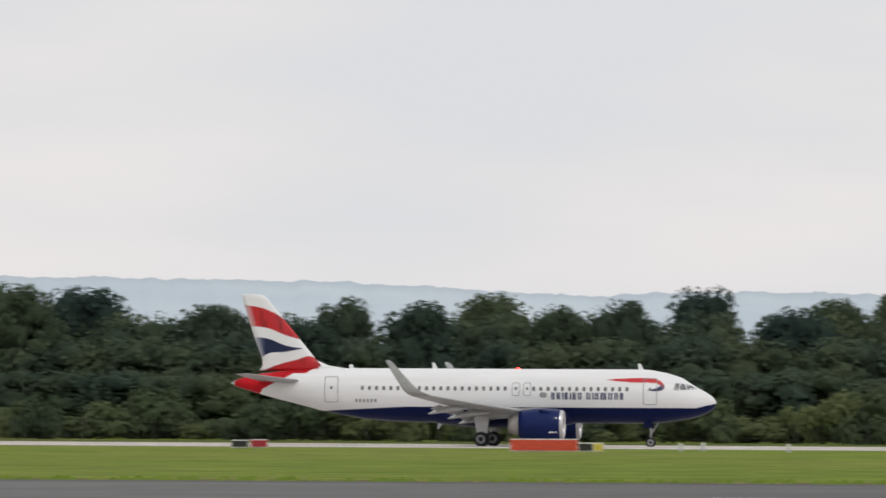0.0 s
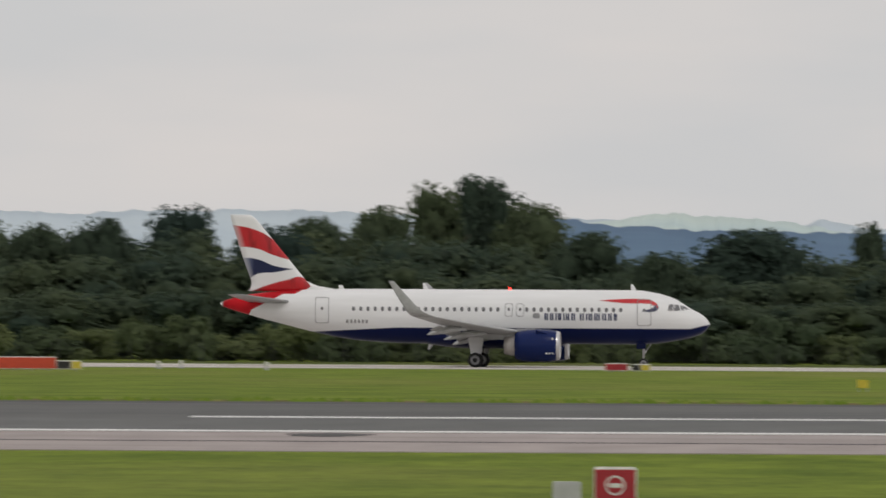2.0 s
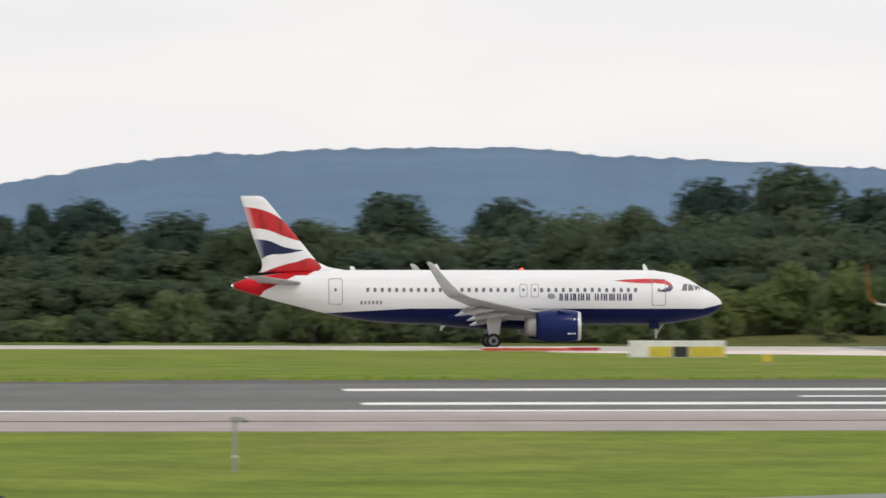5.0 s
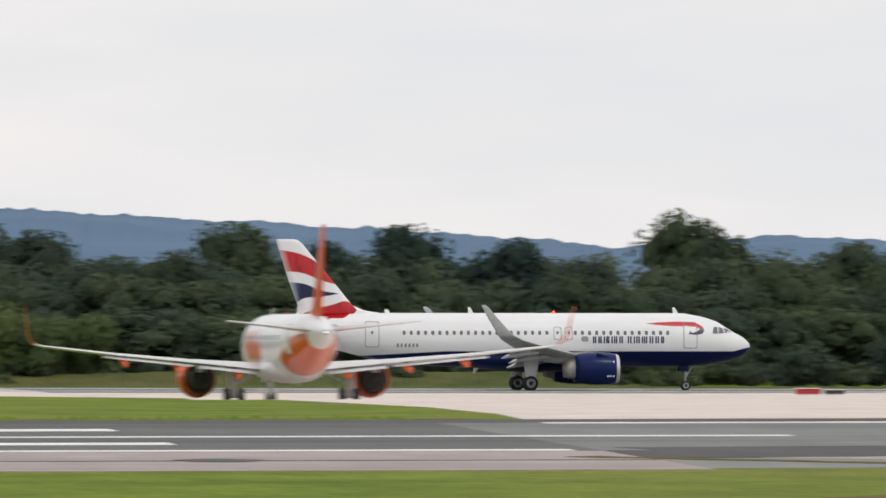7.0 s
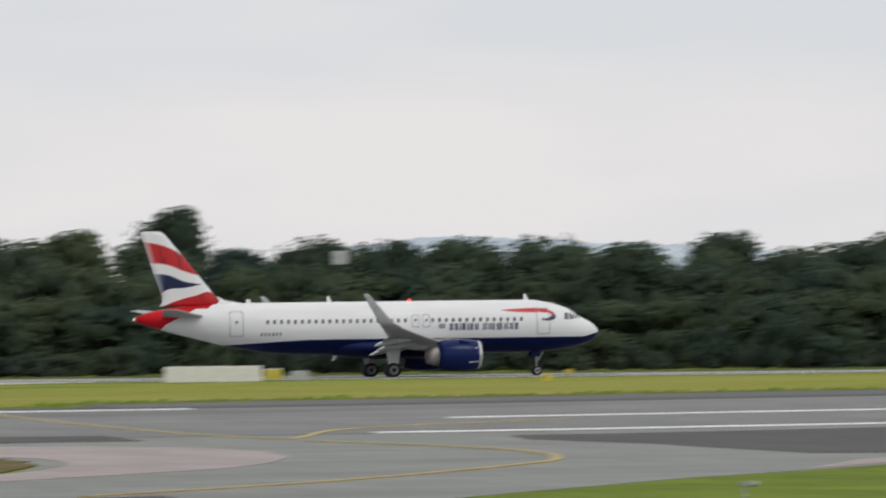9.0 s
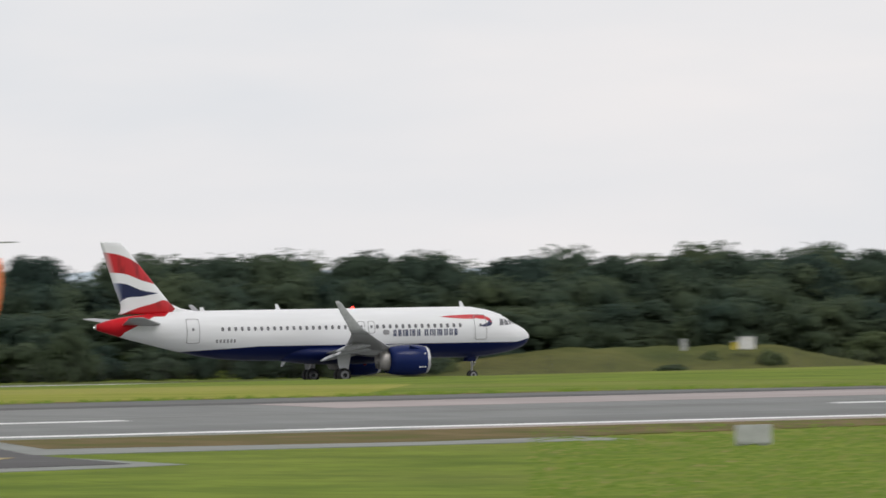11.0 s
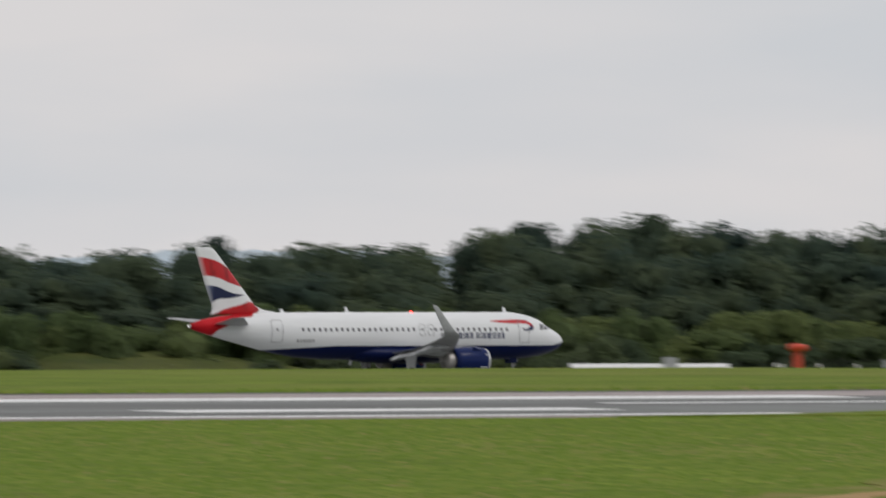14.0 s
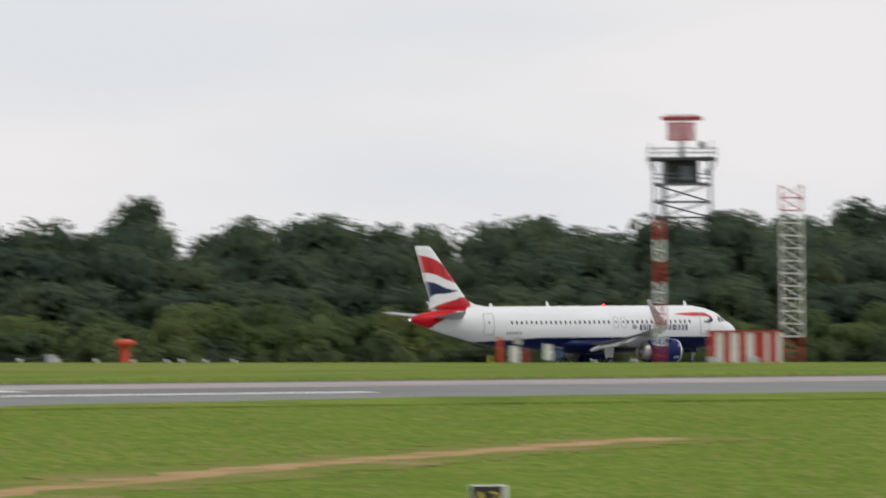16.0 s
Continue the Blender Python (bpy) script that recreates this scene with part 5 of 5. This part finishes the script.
def banded_mast(x, y, h, r, bands, label, lattice=False):
    ob = thing("banded_mast", x, y, facing(x, y), label, "mast", "red and white masts")
    cuts = [0, *bands, 1] if isinstance(bands, list) else [i / bands for i in range(bands + 1)]
    for i in range(len(cuts) - 1):
        z0, z1 = h * cuts[i], h * cuts[i + 1]
        m = M_WPAINT if i % 2 else M_REDP2
        if not lattice:
            part("band", rod((0, 0, z0), (0, 0, z1), r, None, 12), m, ob)
        else:
            bm = bmesh.new()
            for sx in (-r, r):
                for sy in (-r, r):
                    add(bm, rod((sx, sy, z0), (sx, sy, z1), .07, None, 6))
            steps = max(2, round((z1 - z0) / 1.0))
            for k in range(steps):
                za, zb = z0 + (z1 - z0) * k / steps, z0 + (z1 - z0) * (k + 1) / steps
                for p, q in (((-r, -r), (r, -r)), ((r, -r), (r, r)), ((r, r), (-r, r)), ((-r, r), (-r, -r))):
                    add(bm, rod((*p, za), (*q, za), .05, None, 5))
                    add(bm, rod((*p, za), (*q, zb), .04, None, 5))
            part("band", bm, m, ob)
    return ob


M_DARKSTEEL = worn("dark_steel", (0.06, 0.065, 0.06), 0.5, 0.3)
M_REDP2 = worn("mast_red", (0.4, 0.03, 0.02), 0.5)
banded_mast(364.9, 786, 6.52, .26, 5, "short red and white banded mast")
banded_mast(444.7, 612, 11.66, 0.4, 7, "slim red and white banded mast of steel lattice", True)
banded_mast(457.7, 612, 14.3, 0.85, [.16, .86], "tall white lattice mast with red foot and head", True)
# lattice tower with a platform, a cabin under it and a turning radar aerial
M_TOWER = worn("weathered_tower_steel", (0.2, 0.22, 0.24), 0.55, 0.3, 0.15, 1.5)
M_RADARRED = worn("aerial_red", (0.42, 0.045, 0.05), 0.5)
tower = thing("radio_tower", 650, 890, -36, "grey lattice tower with platform and red and white radar aerial", "lattice tower", z=-1.2)
CORNERS = ((-1, -1), (1, -1), (1, 1), (-1, 1))
for sx, sy in CORNERS:
    part("leg", rod((sx * 3.5, sy * 3.5, 0), (sx * 3.2, sy * 3.2, 23), .15, None, 6), M_TOWER, tower)
    part("bracket", rod((sx * 3.25, sy * 3.25, 21.6), (sx * 3.9, sy * 3.9, 23), .08, None, 5), M_TOWER, tower)
LEVELS = (0, 3.5, 7, 10, 12.5, 14.6, 16.4, 18.2, 20.2, 23)
for z0, z1 in zip(LEVELS, LEVELS[1:]):
    r0, r1 = 3.5 - .3 * z0 / 23, 3.5 - .3 * z1 / 23
    for a, b in zip(CORNERS, CORNERS[1:] + CORNERS[:1]):
        if z1 < 21:
            part("brace", rod((a[0] * r0, a[1] * r0, z0), (b[0] * r1, b[1] * r1, z1), .06, None, 5), M_TOWER, tower)
            part("brace", rod((b[0] * r0, b[1] * r0, z0), (a[0] * r1, a[1] * r1, z1), .06, None, 5), M_TOWER, tower)
        part("beam", rod((a[0] * r1, a[1] * r1, z1), (b[0] * r1, b[1] * r1, z1), .1, None, 5), M_TOWER, tower)
part("cable_shaft", box(-2.35, -1.8, -3.3, -2.8, 0, 23, .02), M_TOWER, tower, "grey cable shaft up the tower")
part("platform", box(-3.9, 3.9, -3.9, 3.9, 22.9, 23.3, .05), M_DARKSTEEL, tower, "dark steel platform")
part("lower_floor", box(-3.3, 3.3, -3.3, 3.3, 20.1, 20.35, .03), M_DARKSTEEL, tower)
cabin = part("cabin", box(-1.9, 1.9, -1.9, 1.9, 20.35, 22.9, .05), M_DARKSTEEL, tower, "dark equipment cabin under the platform")
part("hatch", box(-.2, 1.2, -1.94, -1.89, 20.7, 22.3, .01), M_TOWER, cabin)
for z, r in ((23.85, 3.85), (24.35, 3.85), (20.9, 3.28), (21.4, 3.28)):
    bm = bmesh.new()
    for a, b in zip(CORNERS, CORNERS[1:] + CORNERS[:1]):
        add(bm, rod((a[0] * r, a[1] * r, z), (b[0] * r, b[1] * r, z), .035, None, 5))
    part("handrail", bm, M_TOWER, tower)
for i in range(7):
    part("rail_post", rod((-3.85 + i * 1.283, -3.85, 23.3), (-3.85 + i * 1.283, -3.85, 24.35), .035, None, 5), M_TOWER, tower)
for x, y, h in ((3.4, -3.6, 1.9), (-3.7, -3.7, 1.6), (2.6, -3.7, 1.5), (3.9, -3.9, 1.1), (-2.9, -3.8, 1.2)):
    part("whip_aerial", rod((x, y, 23.3), (x, y, 23.3 + h), .05), M_TOWER, tower)
for x, z in ((2.3, 24.7), (3.0, 21.6)):
    part("dish", spun([(-.1, .05), (-.05, .3), (.05, .42), (.1, .42)], (x, -3.95, z), "y", 14), M_TOWER, tower)
part("aerial_stem", rod((0, 0, 23.3), (0, 0, 24.5), .45, .35), M_GALV, tower)
radar = part("radar_aerial", rod((0, 0, 0), (0, 0, 1.0), .4, .3), M_WPAINT, tower, "turning red and white radar aerial")
radar.matrix_basis = pose(0, 0, 24.5)
bm = bmesh.new()
for k in range(7):
    for j in range(6):
        x0, z0 = -1.6 + k * 3.2 / 7, .7 + j * .36
        q = .55 - .22 * ((k - 3) / 3) ** 2
        add(bm, box(x0, x0 + .4, -q, -q + .12, z0, z0 + .31, 0))
part("reflector", bm, M_RADARRED, radar, "red slatted reflector")
part("back_frame", add(add(rod((-1.2, -.3, .8), (-1.2, .1, 3.0), .07), rod((1.2, -.3, .8), (1.2, .1, 3.0), .07)), rod((0, .35, .8), (0, .1, 3.2), .22)), M_WPAINT, radar, "white back frame")
part("feed_arm", rod((0, 0, .8), (0, -1.7, .5), .09), M_WPAINT, radar)
part("array_bar", box(-2.35, 2.35, -.2, .15, 3.05, 3.5, .04), M_RADARRED, radar, "long red array bar")
part("array_back", box(-1.9, 1.9, .15, .32, 3.0, 3.75, .04), M_WPAINT, radar)

# orange aerials with flat caps
for q in (379.9, 612), (394.6, 612):
    ob = thing("orange_aerial", *q, 0, "orange mushroom-shaped aerial in the grass", "aerial", "orange aerials")
    part("stem", rod((0, 0, 0), (0, 0, 1.65), .36, .32, 16), M_ORANGEP, ob)
    part("cap", spun([(1.5, .34), (1.6, .7), (1.85, .74), (2.0, .68), (2.1, .36)], (0, 0, 0), "z", 20), M_ORANGEP, ob, "", True)

# striped hut, shed and small equipment
hut = thing("striped_hut", 453.0, 612, -36, "red and white striped equipment hut", "hut")
part("core", box(-2.9, 2.9, -1.3, 1.3, 0, 2.65, .03), M_WPAINT, hut)
part("roof", box(-3.0, 3.0, -1.4, 1.4, 2.65, 2.78, .03), M_REDP2, hut)
for i in range(5):
    part("stripe", box(-2.9 + i * 1.2, -2.9 + i * 1.2 + (.62, .55, .6, .9, .62)[i], -1.33, -1.29, .05, 2.62, 0), M_REDP2, hut)
for q in (-2.98, .25):
    part("step", box(q, q + .85, -1.75, -1.34, 0, .72, .02), M_GREYBOX, hut, "grey block at the wall's foot")
M_SHEETROOF = worn("sheet_roof", (0.52, 0.53, 0.54), 0.45, 0.1, 0.1, 0.5)
M_BLUEBOX = worn("blue_box_paint", (0.03, 0.07, 0.2), 0.5)


def instrument(x, y, w, low, top, material, label):
    """A small box on a steel leg, facing the near runway."""
    ob = thing("instrument_box", x, y, facing(x, y), label, "instrument", "instruments at the grass edge")
    part("leg", box(-.05, .05, -.05, .05, 0, low, .01), M_GALV, ob)
    case = part("case", box(-w / 2, w / 2, -.25, .25, low, top, .03), material, ob)
    part("lid", box(-w / 2 - .03, w / 2 + .03, -.28, .28, top, top + .05, .01), M_GREYBOX, case)


instrument(429.3, 612, .36, .12, 2.3, M_ORANGEP, "tall slim orange marker box at the grass edge")
instrument(430.7, 612, .75, .05, 1.6, M_WPAINT, "white equipment box standing in the grass")
instrument(431.0, 612, .55, 1.75, 2.25, M_GREYBOX, "small grey instrument on a leg")
instrument(431.8, 612, .36, .12, 1.4, M_REDP, "dark red marker box at the grass edge")
instrument(433.9, 612, .66, .5, 1.75, M_WPAINT, "white instrument box on a short leg")
instrument(434.9, 612, .52, .65, 1.5, M_BLUEBOX, "blue instrument box on a short leg")
instrument(428.4, 612, .22, .25, .85, M_YELP, "small yellow marker box in the grass")
shed = thing("shed", 386.6, 792, -25, "long low pale shed with a hipped grey metal roof", "shed", z=-1.2)
part("wall", box(-15, 15, -5, 5, 1.55, 2.62, 0), M_GREYBOX, shed, "pale grey sheet wall")
part("plinth", box(-15.05, 15.05, -5.05, 5.05, 0, 1.56, 0), M_BLACKP, shed, "dark lower wall")
bm = bmesh.new()
eave = [bm.verts.new(q) for q in ((-15.4, -5.4, 2.6), (15.4, -5.4, 2.6), (15.4, 5.4, 2.6), (-15.4, 5.4, 2.6))]
ridge = [bm.verts.new(q) for q in ((-10.8, 0, 3.5), (10.8, 0, 3.5))]
for f in ((eave[0], eave[1], ridge[1], ridge[0]), (eave[1], eave[2], ridge[1]), (eave[2], eave[3], ridge[0], ridge[1]), (eave[3], eave[0], ridge[0]), tuple(reversed(eave))):
    bm.faces.new(f)
roof = part("roof", bm, M_SHEETROOF, shed, "pale grey metal roof")
part("ridge_cap", box(-10.8, 10.8, -.2, .2, 3.46, 3.56, .02), M_WPAINT, roof)
for q in range(9):
    part("roof_vent", box(-9.8 + q * 2.4, -9.3 + q * 2.4, -.28, .28, 3.5, 3.72, .03), M_GALV, roof)
part("gutter", box(-15.45, 15.45, -5.5, -5.38, 2.5, 2.63, .02), M_GREYBOX, roof)
for q in range(12):
    part("wall_rib", box(-14.9 + q * 2.7, -14.82 + q * 2.7, -5.04, -4.99, 1.58, 2.5, 0), M_WPAINT, shed)
for x, y, w, h in ((473.6, 786, 1.4, 1.9), (498.3, 786, 1.0, 1.6)):
    cabinet(x, y, w, h, .8, "small pale equipment cabinet at the far grass edge", M_GREYBOX)


for x, y, w, h, m in ((333.6, 813, 1.5, .9, M_WPAINT), (327, 812, .5, .8, M_GREYBOX), (331.6, 811, .5, .5, M_YELP)):
    ob = thing("bank_cabinet", x, y, facing(x, y), "small weathered box standing on the rough grass bank", "cabinet", "boxes on the grass bank", bank_top(x) - .45)
    part("body", box(-w / 2, w / 2, -.4, .4, .05, h + .3, .06), m, ob)
    part("lid", box(-w / 2 - .04, w / 2 + .04, -.44, .44, h + .3, h + .37, .02), M_GREYBOX, ob)


def ground_lamp(x, y):
    ob = thing("ground_lamp", x, y, facing(x, y), "small white ground lamp in the grass", "ground lamp", "row of ground lamps")
    part("foot", spun([(0, .16), (.1, .14), (.3, .06)], (0, 0, 0), "z", 10), M_GALV, ob)
    part("bulb_case", spun([(.3, .1), (.36, .14), (.55, .12), (.62, .04)], (0, 0, 0), "z", 12), M_WPAINT, ob)


for q in [(378.0, 612), (378.5, 612), (381.8, 612), (385.2, 612), (388.6, 612), (392.0, 612), (395.3, 612), (398.4, 612), (399.7, 612), (401.9, 612), (404.5, 612), (438.3, 612), (442.2, 612), (-67.9, 679.9), (-67.2, 689.2), (-59.6, 673.1)]:
    ground_lamp(*q)
barrier = thing("striped_barrier", 273.1, 612, -24, "long low red and white striped barrier", "barrier")
for i in range(6):
    part("segment", box(-2.9 + i * .97, -2.9 + i * .97 + .95, -.2, .2, .0, .2, .02), M_REDP2 if i % 2 == 0 else M_WPAINT, barrier)
panel = thing("floodlight_mast", 193.9, 819.5, -13, "thin mast with a square grey panel among the trees", "mast")
part("pole", rod((0, 0, 0), (0, 0, 9.8), .06), M_DARKSTEEL, panel)
part("panel", box(-.7, .7, -.3, -.1, 9.5, 10.7, .05), M_GREYBOX, panel)


# mesh fence along the foot of the wood
fence = tagged(new("fence"), "long grey wire mesh fence along the foot of the wood", "fence")
post_shape = bpy.data.meshes.new("fence_post")
bm = rod((0, 0, -.1), (0, 0, 1.8), .045, None, 6)
bm.to_mesh(post_shape)
bm.free()
post_shape.materials.append(M_DARKSTEEL)
for i in range(165):
    x = -190 + i * 6
    ob = new("post", post_shape)
    ob.parent, ob.location = fence, (x, 797, height(x, 797))
vs, fs = [], []
for i in range(165 * 15):
    x = -190 + i * .4
    z = height(x, 797)
    n = len(vs)
    vs += [(x - .015, 796.98, z), (x + .015, 796.98, z), (x + .015, 796.98, z + 1.7), (x - .015, 796.98, z + 1.7), (x, 797.01, z), (x, 797.01, z + 1.7)]
    fs += [(n, n + 1, n + 2, n + 3), (n + 1, n + 4, n + 5, n + 2), (n + 4, n, n + 3, n + 5)]
wire = bpy.data.meshes.new("wire")
wire.from_pydata(vs, [], fs)
wire.materials.append(M_DARKSTEEL)
infill = tagged(new("wire_infill", wire), "dark wire mesh", kind="stuff")
infill.parent = fence
low = thing("low_roof", 790 * math.tan(radians(30.95)), 790, -31, "low white roof showing over the grass rise", "low roof")
part("wall", box(-7.4, 7.4, -2, 2, 0, .9, .02), M_GREYBOX, low)
part("roof", loft(bmesh.new(), [[(q, -2.2, .9), (q, 0, 1.3), (q, 2.2, .9)] for q in (-7.6, 7.6)]), M_WPAINT, low)


# ---- what moves: the airliner's take-off run ----
def run(t):
    """How far along the far runway the nose is."""
    return 2.1639e-4 * t ** 4 - 1.444723e-2 * t ** 3 + 1.525063 * t ** 2 + 16.861396 * t - 70.83385


def motions():
    rows = []
    for i in range(65):
        t = i * .25
        x = run(t)
        rows.append((t, pose(x, 737, height(x - 17, 737) - 0.01, 0, 0, 0)))
    walk(flag_plane, rows)
    walk(radar, [(i * .5, pose(0, 0, 24.5, 0, 0, 60 * (i - 32) - 6)) for i in range(33)])


motions()
